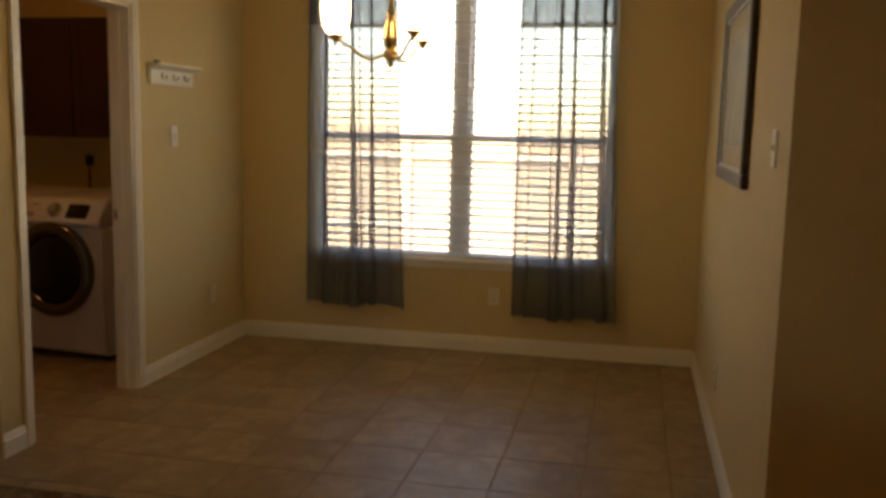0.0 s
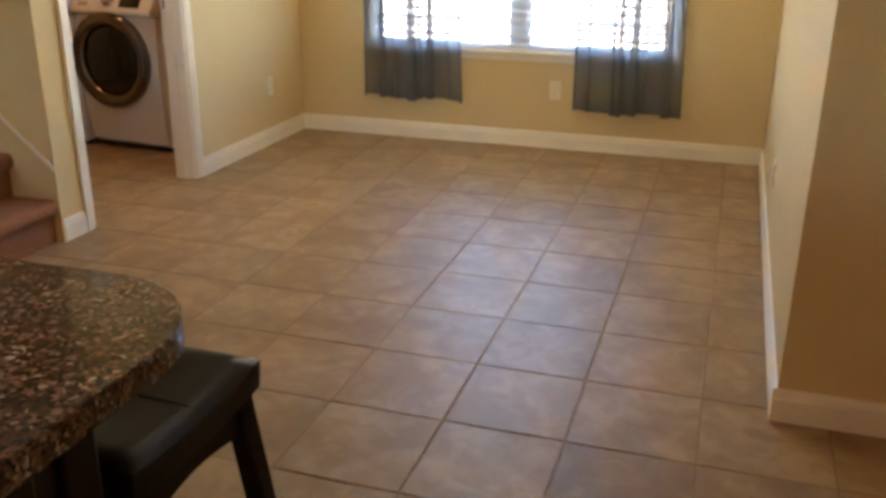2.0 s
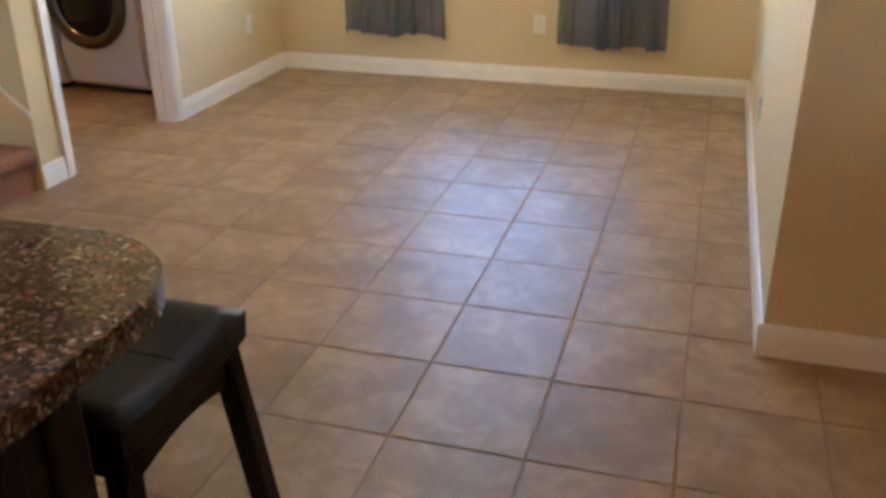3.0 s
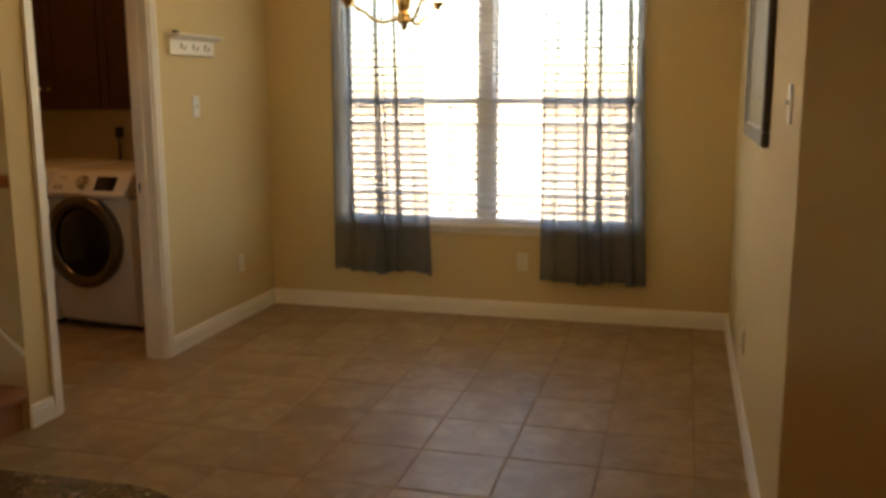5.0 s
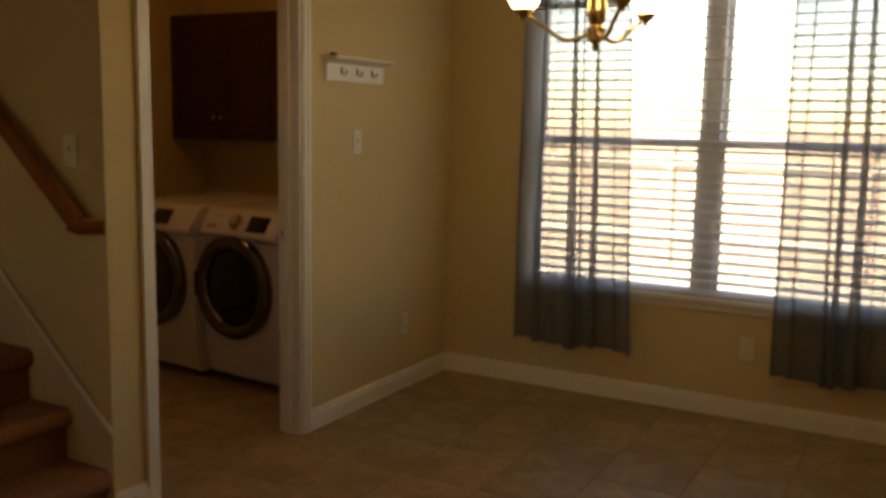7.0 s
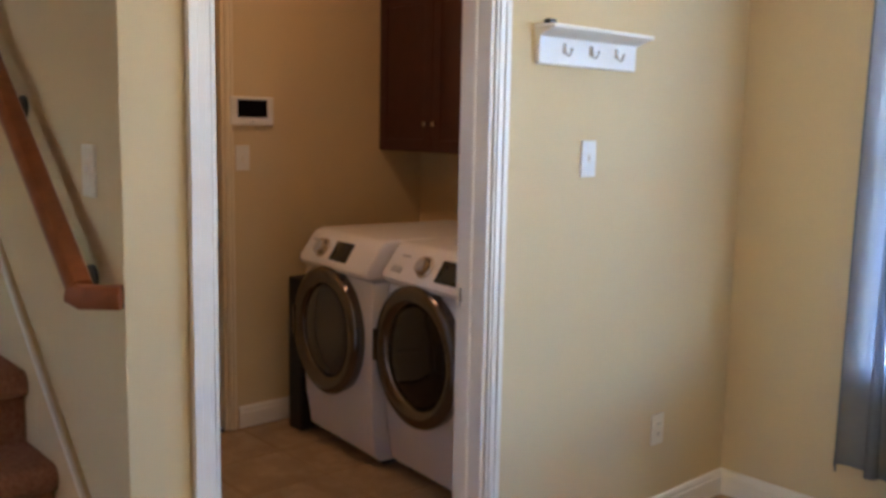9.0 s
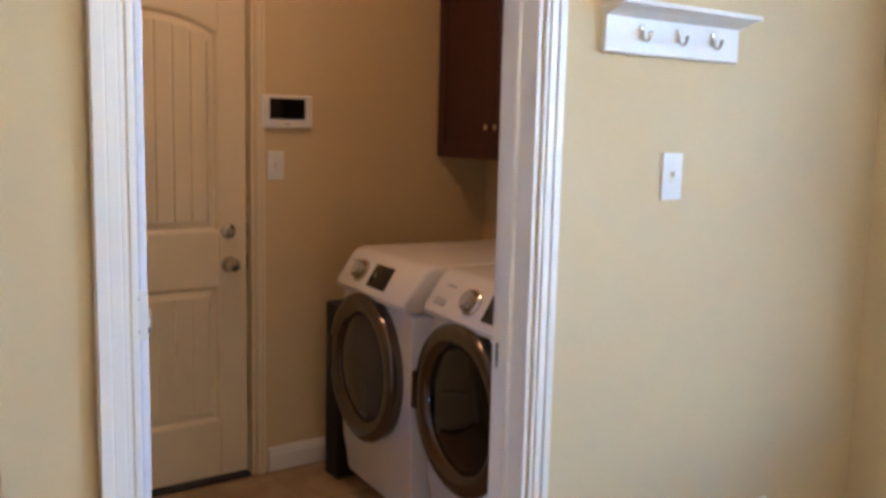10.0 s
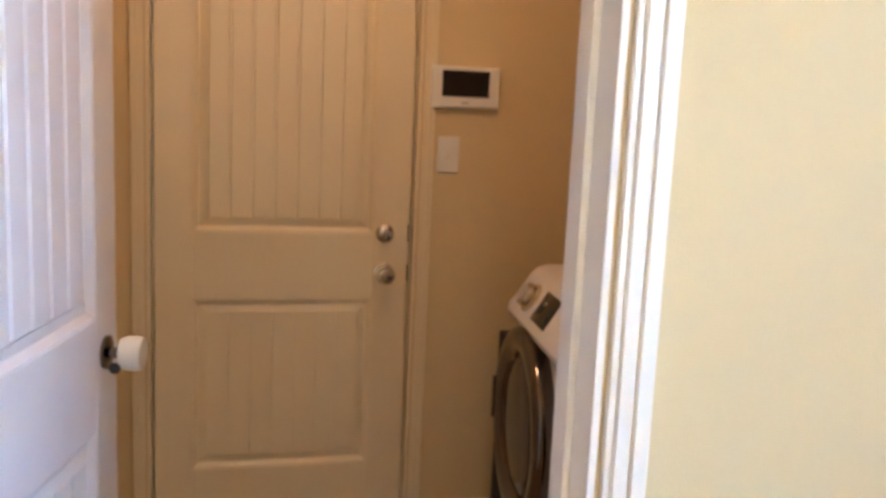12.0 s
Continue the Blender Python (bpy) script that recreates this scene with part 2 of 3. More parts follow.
def prism(outline, axis, lo, hi, bevel=0.0, segments=2):
    """Extrudes a flat outline of (u, v) pairs along an axis from lo to hi."""
    bm = bmesh.new()

    def at(u, v, w):
        return {"X": (w, u, v), "Y": (u, w, v), "Z": (u, v, w)}[axis]
    a = [bm.verts.new(at(u, v, lo)) for u, v in outline]
    b = [bm.verts.new(at(u, v, hi)) for u, v in outline]
    n = len(outline)
    caps = [bm.faces.new(a), bm.faces.new(b)]
    for i in range(n):
        bm.faces.new((a[i], a[(i + 1) % n], b[(i + 1) % n], b[i]))
    if bevel:
        bmesh.ops.bevel(bm, geom=list({e for f in caps for e in f.edges}), offset=bevel, segments=segments, affect="EDGES", profile=0.5)
    return bm


def mesh_of(name, bm, mat, smooth=None):
    bmesh.ops.recalc_face_normals(bm, faces=bm.faces)
    me = bpy.data.meshes.new(name)
    bm.to_mesh(me)
    bm.free()
    me.materials.append(mat)
    if smooth is not None:
        me.shade_smooth()
        me.set_sharp_from_angle(angle=radians(smooth))
    return me


def thing(name, bm, mat, label, category, smooth=None, kind="", group=""):
    return tagged(new(name, mesh_of(name, bm, mat, smooth)), label, category, group, kind)


def base(name, label, category, place=(0, 0, 0), group="", kind=""):
    ob = new(name)
    ob.location = place
    return tagged(ob, label, category, group, kind)


def part(name, bm, mat, parent, label="", smooth=None):
    ob = new(name, mesh_of(name, bm, mat, smooth))
    ob.parent = parent
    return tagged(ob, label)


# ---- the rooms ----
TOP = 2.74          # ceiling
RX = 3.02           # face of the picture wall
WEST = -1.92        # far wall of the laundry
STAIR_Y = -2.465    # wall along the stairs
RET_Y = -3.07       # return wall beside the kitchen
EAST, SOUTH = 4.6, -9.0
D0, D1, DTOP = -2.258, -1.380, 2.05    # laundry doorway
W0, W1, WB, WT = 0.52, 2.47, 0.602, 2.44   # window opening
G0, G1, GTOP = -2.035, -1.192, 2.05   # door to the garage


def structure(name, bm, mat, label, category, smooth=None):
    return thing(name, bm, mat, label, category, smooth, kind="structure")


def holed_wall(along, face0, face1, lo, hi, holes):
    """A wall along X or Y from lo to hi between two faces, with rectangular openings (a, b, z0, z1)."""
    bm = bmesh.new()

    def piece(a, b, z0, z1):
        if b - a > 1e-4 and z1 - z0 > 1e-4:
            if along == "X":
                box(bm, a, b, face0, face1, z0, z1)
            else:
                box(bm, face0, face1, a, b, z0, z1)
    at = lo
    for a, b, z0, z1 in sorted(holes):
        piece(at, a, 0, TOP)
        piece(a, b, 0, z0)
        piece(a, b, z1, TOP)
        at = b
    piece(at, hi, 0, TOP)
    return bm


structure("floor", boxed(-3.6, EAST, SOUTH, 0.14, -0.15, -0.0022), GROUT, "tan grouted floor slab under beige tiles", "floor")
floor = bpy.data.objects["floor"]
structure("ceiling", boxed(-3.6, EAST, SOUTH, 0.14, TOP, TOP + 0.2), CEILING, "plain white textured ceiling", "ceiling")
structure("wall_north", holed_wall("X", 0, 0.14, -3.6, EAST, [(W0, W1, WB, WT)]), PAINT, "beige painted window wall with orange-peel texture", "wall")
structure("wall_left", holed_wall("Y", -0.115, 0, STAIR_Y, 0, [(D0, D1, 0, DTOP)]), PAINT, "beige painted wall with laundry doorway", "wall")
structure("wall_laundry_west", holed_wall("Y", WEST - 0.14, WEST, STAIR_Y, 0, [(G0, G1, 0, GTOP)]), PAINT, "beige painted laundry wall around the garage door", "wall")
structure("wall_stairs", boxed(-1.06, -0.115, STAIR_Y, STAIR_Y + 0.115, 0, TOP), PAINT, "beige painted wall along the carpeted stairs", "wall")
structure("wall_laundry_south", boxed(-2.06, -1.06, STAIR_Y, STAIR_Y + 0.115, 0, TOP), PAINT, "plain beige laundry wall", "wall")
structure("wall_landing", boxed(-1.16, -1.06, -4.6, STAIR_Y, 0, TOP), PAINT, "beige painted wall above the stair landing", "wall")
structure("wall_right", boxed(RX, RX + 0.12, RET_Y + 0.12, 0, 0, TOP), PAINT, "beige painted wall with a framed picture", "wall")
structure("wall_return", boxed(RX, EAST, RET_Y, RET_Y + 0.12, 0, TOP), PAINT, "beige painted return wall in shade", "wall")
structure("wall_east", boxed(EAST, EAST + 0.12, SOUTH, 0.14, 0, TOP), PAINT, "plain beige wall", "wall")
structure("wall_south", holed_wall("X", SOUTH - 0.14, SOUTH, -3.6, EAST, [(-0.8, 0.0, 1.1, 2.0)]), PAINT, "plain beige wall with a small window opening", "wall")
structure("wall_west", boxed(-3.72, -3.6, SOUTH, 0.14, 0, TOP), PAINT, "plain beige wall", "wall")

# unseen slab, added to keep sun and some sky out of the south opening
structure("south_shade_slab", boxed(-3.6, EAST, SOUTH - 3.2, SOUTH - 0.14, 2.5, 2.62), CEILING, "unseen white slab added to shade the south opening", "porch roof")

# ---- ground outside ----
structure("ground", boxed(-400, 400, -400, 400, -0.6, -0.4), LAWN, "dry lawn reaching to the horizon", "lawn")

# fence beyond the window: boards nailed to rails
fence = base("garden_fence", "weathered cedar board fence on a dry lawn", "fence", (0, 7.5, -0.4))
board_mesh = mesh_of("board", prism([(0, 0), (0.138, 0), (0.138, 1.78), (0.11, 1.82), (0.028, 1.82), (0, 1.78)], "Y", 0, 0.018), FENCE)
for i in range(90):
    b = new("board", board_mesh)
    b.parent, b.location = fence, (-6 + i * 0.143, 0, 0.0)
for z in (0.36, 1.36):
    part("rail", boxed(-6, 6.9, -0.045, -0.001, z, z + 0.10, bevel=0.004), FENCE_RAIL, fence, "pale weathered rail")
for i in range(6):
    x = -5.6 + i * 2.42
    part("post", boxed(x, x + 0.09, -0.092, -0.0455, 0, 1.74, bevel=0.004), FENCE, fence)

# ---- trim ----
def base_run(name, pts_axis, a, b, face, out):
    """A skirting board with a stepped top along X or Y; out is the way it faces."""
    t1, t2, t3 = 0.014 * out, 0.010 * out, 0.006 * out
    prof = [(face, 0), (face + t1, 0), (face + t1, 0.072), (face + t2, 0.080), (face + t2, 0.090), (face + t3, 0.101), (face, 0.104)]
    if pts_axis == "Y":
        bm = prism([(u, v) for u, v in prof], "Y", a, b)
    else:
        bm = prism([(u, v) for u, v in prof], "X", a, b)
    return structure(name, bm, TRIM, "white painted skirting board with a moulded top", "baseboard")


CW = 0.060
base_run("baseboard_north", "X", 0.0, RX, 0, -1)
base_run("baseboard_left", "Y", D1 + CW, -0.014, 0, 1)
base_run("baseboard_post", "Y", STAIR_Y, D0 - CW, 0, 1)
base_run("baseboard_right", "Y", RET_Y, -0.014, RX, -1)
base_run("baseboard_return", "X", RX - 0.014, EAST, RET_Y, -1)
base_run("baseboard_laundry_west", "Y", G1 + 0.062, -0.01, WEST, 1)


def casing(name, face, out, y0, y1, top, mat, depth, cw=CW):
    """Door trim about an opening in a wall along Y: stepped casing on one face and a jamb through the wall."""
    root = base(name, "white painted door casing and jamb", "door frame", kind="structure")
    for side, e, s in (("casing", y0, -1), ("casing", y1, 1)):
        bm = bmesh.new()
        for a, b, t in ((0.006, 0.28 * cw, 0.011), (0.28 * cw, 0.64 * cw, 0.015), (0.64 * cw, cw, 0.019)):
            lo, hi = sorted((e + s * a, e + s * b))
            xs = sorted((face, face + out * t))
            box(bm, xs[0], xs[1], lo, hi, 0, top + a, bevel=0.002, segments=1)
        part(side, bm, mat, root)
    bm = bmesh.new()
    for a, b, t in ((0.006, 0.28 * cw, 0.011), (0.28 * cw, 0.64 * cw, 0.015), (0.64 * cw, cw, 0.019)):
        xs = sorted((face, face + out * t))
        box(bm, xs[0], xs[1], y0 - b, y1 + b, top + a, top + b, bevel=0.002, segments=1)
    part("head_casing", bm, mat, root)
    xs = sorted((face + out * 0.004, face - out * depth))
    for y, s in ((y0, 1), (y1, -1)):
        lo, hi = sorted((y - s * 0.001, y + s * 0.010))
        part("jamb", boxed(xs[0], xs[1], lo, hi, 0, top - 0.018, bevel=0.002), mat, root)
        m = (xs[0] + xs[1]) / 2
        lo, hi = sorted((y + s * 0.010, y + s * 0.020))
        part("stop", boxed(m - 0.028, m + 0.008, lo, hi, 0, top - 0.018, bevel=0.002), mat, root)
    part("head_jamb", boxed(xs[0], xs[1], y0, y1, top - 0.018, top + 0.001, bevel=0.002), mat, root)
    return root


door_frame = casing("door_frame_1", 0.0, 1, D0, D1, DTOP, TRIM, 0.119)
part("strike_plate", boxed(-0.105, -0.078, D1 - 0.0125, D1 - 0.0095, 0.923, 0.983, bevel=0.001), NICKEL, door_frame, "nickel strike plate")
part("latch_hole", boxed(-0.098, -0.086, D1 - 0.0135, D1 - 0.0115, 0.940, 0.966), BLACK, door_frame, "dark latch hole")
casing("door_frame_2", WEST, 1, G0, G1, GTOP, DOOR_CREAM, 0.13, 0.044)


def door_leaf(root, w, h, mat, t=0.035, low_gap=0.0035):
    """A moulded door: hinge at the root, leaf along +Y, face to +X; arched plank panel above, square one below."""
    st, arch = 0.115, 0.10
    part("core", boxed(-t, -0.014, 0, w, 0, h), mat, root)
    f0, f1 = -0.014, 0.0
    y0, y1 = st, w - st
    for a, b in ((0, st), (w - st, w)):
        part("stile", boxed(f0, f1, a, b, 0, h, bevel=0.003), mat, root)
    part("bottom_rail", boxed(f0, f1, y0, y1, 0, 0.235, bevel=0.003), mat, root)
    part("lock_rail", boxed(f0, f1, y0, y1, 0.80, 1.018, bevel=0.003), mat, root)
    rim = [(y0 + (y1 - y0) * i / 16, 1.80 + arch * math.sin(math.pi * i / 16) ** 0.8 * 0.75) for i in range(17)]
    part("top_rail", prism(rim + [(y1, h), (y0, h)], "X", f0, f1, bevel=0.002), mat, root)
    # moulded panels: a groove inside the frame, then a raised field of planks
    square = [(y0, 0.235), (y1, 0.235), (y1, 0.80), (y0, 0.80)]
    arched = [(y0, 1.018), (y1, 1.018)] + rim[::-1]
    for outline, z0, z1 in ((square, 0.235, 0.80), (arched, 1.018, 1.86)):
        bm = bmesh.new()
        cy, cz = (y0 + y1) / 2, (z0 + z1) / 2
        rings = []
        for inset, x in ((0.0, f0), (0.0, f1 - 0.001), (0.004, f1 - 0.001), (0.016, f0 + 0.0005), (0.020, f0 + 0.0005), (0.042, -0.0042), (0.042, f0)):
            ky, kz = 1 - 2 * inset / (y1 - y0), 1 - 2 * inset / (z1 - z0)
            rings.append([bm.verts.new((x, cy + (y - cy) * ky, cz + (z - cz) * kz)) for y, z in outline])
        n = len(outline)
        for a, b in zip(rings, rings[1:] + rings[:1]):
            for k in range(n):
                bm.faces.new((a[k], a[(k + 1) % n], b[(k + 1) % n], b[k]))
        part("moulding", bm, mat, root)
    n = 7
    pw = (y1 - y0 - 0.084) / n
    for z0, z1 in ((0.277, 0.758), (1.060, None)):
        for i in range(n):
            g = 0.0032 if z1 is None else low_gap
            a, b = y0 + 0.042 + pw * i + g, y0 + 0.042 + pw * (i + 1) - g
            m = (a + b) / 2
            top = z1 or 1.762 + arch * math.sin(math.pi * (m - y0) / (y1 - y0)) ** 0.8 * 0.70
            part("plank", boxed(f0, -0.004, a, b, z0, top, bevel=0.0035 if g > 0.002 else 0.0012, segments=1), mat, root)
    return root


def door_knob(root, x, y, z, mat, out=1):
    knob = part("knob", lathe([(0.033, 0), (0.033, 0.006), (0.012, 0.010), (0.011, 0.030), (0.022, 0.036), (0.029, 0.046), (0.029, 0.056), (0.022, 0.066), (0.004, 0.069)], 28, "X", (x, y, z)), mat, root, "round satin nickel knob", 40)
    if out < 0:
        knob.scale = (-1, 1, 1)
    return knob


# white laundry door, standing open into the laundry
laundry_door = base("door_1", "white plank-panel laundry door standing open", "door", (-0.118, D0 + 0.016, 0.012), kind="structure")
door_leaf(laundry_door, 0.83, 2.01, DOOR_WHITE)
laundry_door.rotation_euler = (0, 0, radians(77.5))
door_knob(laundry_door, 0.0, 0.765, 0.94, CHROME)
part("knob_cover", lathe([(0.020, 0.028), (0.029, 0.031), (0.033, 0.042), (0.034, 0.062), (0.031, 0.073), (0.012, 0.076)], 28, "X", (0, 0.765, 0.94)), PLASTIC, laundry_door, "white childproof knob cover", 40)
part("cover_hole", lathe([(0.011, 0), (0.011, 0.002)], 18, "Y", (0.052, 0.6605, 0.94)), BLACK, laundry_door, "dark grip hole")
for z in (0.24, 1.12, 1.80):
    hinge = part("hinge", boxed(-0.030, 0.0, -0.0025, 0.0, z - 0.045, z + 0.045, bevel=0.001), PLASTIC, laundry_door, "painted steel hinge")
    part("pin", lathe([(0.006, z - 0.05), (0.006, z + 0.05)], 12, "Z", (-0.040, -0.004, 0)), PLASTIC, hinge)
    for dz in (-0.03, 0.03):
        part("screw", lathe([(0.004, 0), (0.003, 0.001)], 10, "Y", (-0.018, -0.0035, z + dz)), ENAMEL_GREY, hinge)

for ob in laundry_door.children:
    ob.location.x += 0.046

# closed door to the garage
garage_door = base("door_2", "closed cream plank-panel door with deadbolt and knob", "door", (WEST - 0.02, G0 + 0.02, 0.018), kind="structure")
door_leaf(garage_door, 0.80, 2.01, DOOR_CREAM, low_gap=0.0006)
door_knob(garage_door, 0.0, 0.722, 0.886, NICKEL)
part("deadbolt", lathe([(0.030, 0), (0.030, 0.008), (0.022, 0.016), (0.010, 0.018)], 28, "X", (0, 0.722, 1.019)), NICKEL, garage_door, "round nickel deadbolt turn", 40)
part("thumb_turn", boxed(0.016, 0.036, 0.718, 0.726, 1.002, 1.036, bevel=0.003), NICKEL, garage_door)
for z in (0.886, 1.019):
    part("latch_plate", boxed(-0.02, 0.001, 0.8005, 0.803, z - 0.028, z + 0.028), CHROME, garage_door, "worn latch plate")
structure("threshold", boxed(WEST - 0.13, WEST + 0.012, G0 + 0.018, G1 - 0.018, 0, 0.014, bevel=0.004), BLACK, "dark rubber door threshold", "threshold")
structure("garage_wall", boxed(WEST - 0.5, WEST - 0.4, -2.6, -0.8, 0, TOP), PAINT, "plain wall beyond the garage door", "wall")

# ---- window ----
window = base("window_1", "white vinyl twin double-hung window", "window", kind="structure")
MX = (W0 + W1) / 2
part("mullion", boxed(MX - 0.020, MX + 0.020, 0.05, 0.12, WB, WT, bevel=0.004), VINYL, window)
for a, b in ((W0, MX - 0.020), (MX + 0.020, W1)):
    for u, v in ((a, a + 0.025), (b - 0.025, b)):
        part("side_frame", boxed(u, v, 0.05, 0.12, WB, WT, bevel=0.004), VINYL, window)
    part("bottom_frame", boxed(a + 0.025, b - 0.025, 0.05, 0.12, WB, WB + 0.016, bevel=0.003), VINYL, window)
    part("top_frame", boxed(a + 0.025, b - 0.025, 0.05, 0.12, WT - 0.05, WT, bevel=0.004), VINYL, window)
    for z0, z1, y, low in ((WB + 0.016, 1.412, 0.062, 0.024), (1.372, WT - 0.05, 0.092, 0.040)):
        sash = part("sash", boxed(a + 0.025, b - 0.025, y, y + 0.028, z0, z0 + low, bevel=0.003), VINYL, window)
        part("sash_top", boxed(a + 0.025, b - 0.025, y, y + 0.028, z1 - 0.045, z1, bevel=0.003), VINYL, sash)
        for u, v in ((a + 0.025, a + 0.052), (b - 0.052, b - 0.025)):
            part("sash_side", boxed(u, v, y, y + 0.028, z0 + low, z1 - 0.045, bevel=0.003), VINYL, sash)
        pane = part("pane", boxed(a + 0.052, b - 0.052, y + 0.011, y + 0.017, z0 + low, z1 - 0.045), GLASS, sash)
        pane.visible_shadow = False
    part("sash_lock", boxed((a + b) / 2 - 0.03, (a + b) / 2 + 0.03, 0.052, 0.064, 1.397, 1.414, bevel=0.003), VINYL, window)
part("window_sill", boxed(W0 - 0.05, W1 + 0.05, -0.036, 0.05, WB - 0.022, WB + 0.004, bevel=0.006), TRIM, window)
part("apron", prism([(0, WB - 0.060), (-0.010, WB - 0.060), (-0.016, WB - 0.052), (-0.016, WB - 0.036), (-0.022, WB - 0.022), (0, WB - 0.022)], "X", W0 - 0.03, W1 + 0.03), TRIM, window)

# ---- blind ----
blind = base("window_blind", "white two-inch slatted blind, slats tilted open", "blind", (0, 0.025, 0))
part("headrail", boxed(W0 + 0.012, W1 - 0.012, -0.028, 0.022, WT - 0.06, WT - 0.004, bevel=0.003), SLAT, blind)
sl = bmesh.new()
rows = []
for k in range(7):
    u = -1 + k / 3
    rows.append([sl.verts.new((x, u * 0.0245, -0.0022 * u * u + s)) for x in (W0 + 0.015, W1 - 0.015) for s in (0.0, 0.0024)])
for a, b in zip(rows, rows[1:]):
    for i, j in ((0, 2), (3, 1), (2, 3), (1, 0)):
        sl.faces.new((a[i], a[j], b[j], b[i]))
sl.faces.new((rows[0][0], rows[0][1], rows[0][3], rows[0][2]))
sl.faces.new((rows[-1][0], rows[-1][1], rows[-1][3], rows[-1][2]))
slat_mesh = mesh_of("slat", sl, SLAT, 40)
count = 34
for i in range(count):
    s = new("slat", slat_mesh)
    s.parent = blind
    s.location = (0, 0, WB + 0.035 + i * (WT - WB - 0.10) / count)
    s.rotation_euler = (radians(14 + random.uniform(-2.0, 2.0)), 0, radians(random.uniform(-0.05, 0.05)))
part("bottom_rail", boxed(W0 + 0.015, W1 - 0.015, -0.025, 0.022, WB + 0.005, WB + 0.022, bevel=0.003), SLAT, blind)
for x in (W0 + 0.13, W0 + 0.60, W1 - 0.60, W1 - 0.13):
    for y in (-0.0245, 0.0245):
        part("ladder_cord", sweep([(x, y, WB + 0.012), (x, y, WT - 0.05)], 0.0012, 6), SLAT, blind)

# ---- curtains ----
def curtain(x0, x1, top_in, seed):
    """One sheer panel gathered on its own short rod, with a loose heading over it."""
    rnd = random.Random(seed)
    root = base("sheer_curtain", "sheer grey-blue voile curtain panel on a thin rod", "curtain", group="curtains at the window")
    phases = [rnd.uniform(0, 6.28) for _ in range(5)]
    ROD = 2.085

    def cloth(u, z):
        """Gathered cloth: it swings in and out and doubles back on itself, so that folds lie two and three layers deep."""
        low = max(0.0, (ROD - z) / 1.8)
        x, y = 0.0, 0.0
        for k, (n, b, a) in enumerate(((7.3, 0.044, 0.022), (4.1, 0.034, 0.016), (12.1, 0.012, 0.006), (1.6, 0.030, 0.012))):
            ph = 6.283 * n * u + phases[k] + 0.25 * math.sin(1.7 * z + k) + 0.3 * low
            x += b * math.sin(ph)
            y += a * math.cos(ph)
        edge = min(1.0, 16 * u, 16 * (1 - u))
        return x * edge * (0.75 + 0.35 * low), y * (0.5 + 0.6 * low)

    def sheet(z0, z1, nz, lift, hem=0.0):
        bm = bmesh.new()
        nx = 260
        grid = []
        for j in range(nz + 1):
            z = z0 + (z1 - z0) * j / nz
            row = []
            for i in range(nx + 1):
                u = i / nx
                narrow = top_in * max(0.0, min(1.0, (z - 0.3) / 2.0))
                sx, sy = cloth(u, z)
                x = x0 + (u + sx) * (x1 - x0 - narrow)
                dz = 0.010 * math.sin(9 * u + phases[0]) if j == 0 and hem else 0
                row.append(bm.verts.new((x, min(-0.052, -0.085 + sy) + lift * 0.6, z + dz)))
            grid.append(row)
        for a, b in zip(grid, grid[1:]):
            for i in range(nx):
                bm.faces.new((a[i], a[i + 1], b[i + 1], b[i]))
        return bm
    part("panel", sheet(0.275 if seed == 3 else 0.262, 2.43, 44, 0.0, 1), SHEER, root, "sheer voile panel", 180)
    part("heading", sheet(ROD - 0.012, 2.43, 8, 0.012), SHEER, root, "doubled heading above the rod", 180)
    part("hem", sheet(0.278 if seed == 3 else 0.265, 0.315, 2, -0.006, 1), SHEER, root, "doubled hem", 180)
    part("rod_pocket", sheet(ROD - 0.014, ROD + 0.014, 2, -0.008), SHEER, root, "stitched rod pocket", 180)
    for e in (0.0, 1.0):
        bm = bmesh.new()
        pts = []
        for j in range(45):
            z = 0.275 + (2.43 - 0.275) * j / 44
            narrow = top_in * max(0.0, min(1.0, (z - 0.3) / 2.0))
            pts.append((x0 + e * (x1 - x0 - narrow), min(-0.052, -0.085 + cloth(e, z)[1]), z))
        part("side_hem", sweep(pts, 0.0035, 6), SHEER, root)
    rod = part("rod", sweep([(x0 - 0.03, -0.08, ROD), (x1 + 0.015 - top_in, -0.08, ROD)], 0.006, 10), VINYL, root, "thin white rod")
    for x in (x0 - 0.025, x1 + 0.010 - top_in):
        part("bracket", boxed(x - 0.004, x + 0.004, -0.085, 0.0, ROD - 0.008, ROD + 0.004), VINYL, rod)
    return root


curtain(0.515, 1.165, 0.075, 3)
curtain(1.875, 2.525, 0.08, 8)

# ---- chandelier ----
hub = Vector((1.485, -1.668, 0.022))
chandelier = base("chandelier", "three-arm brass chandelier with lit frosted glass shades", "chandelier", hub)
part("column", lathe([(0.004, 1.700), (0.012, 1.706), (0.014, 1.716), (0.008, 1.722), (0.030, 1.738), (0.032, 1.775), (0.022, 1.785), (0.030, 1.80), (0.034, 1.84), (0.026, 1.90), (0.016, 1.93), (0.022, 1.945), (0.013, 1.96), (0.013, 2.0)], 28), BRASS, chandelier, "turned brass column", 40)
part("stem", lathe([(0.011, 2.0), (0.011, 2.16), (0.016, 2.165), (0.016, 2.18), (0.008, 2.19), (0.006, TOP - 0.05)], 16), BRASS, chandelier, "", 40)
part("ceiling_rose", lathe([(0.065, TOP - 0.022), (0.065, TOP - 0.032), (0.030, TOP - 0.057), (0.006, TOP - 0.062)], 28), BRASS, chandelier, "", 40)
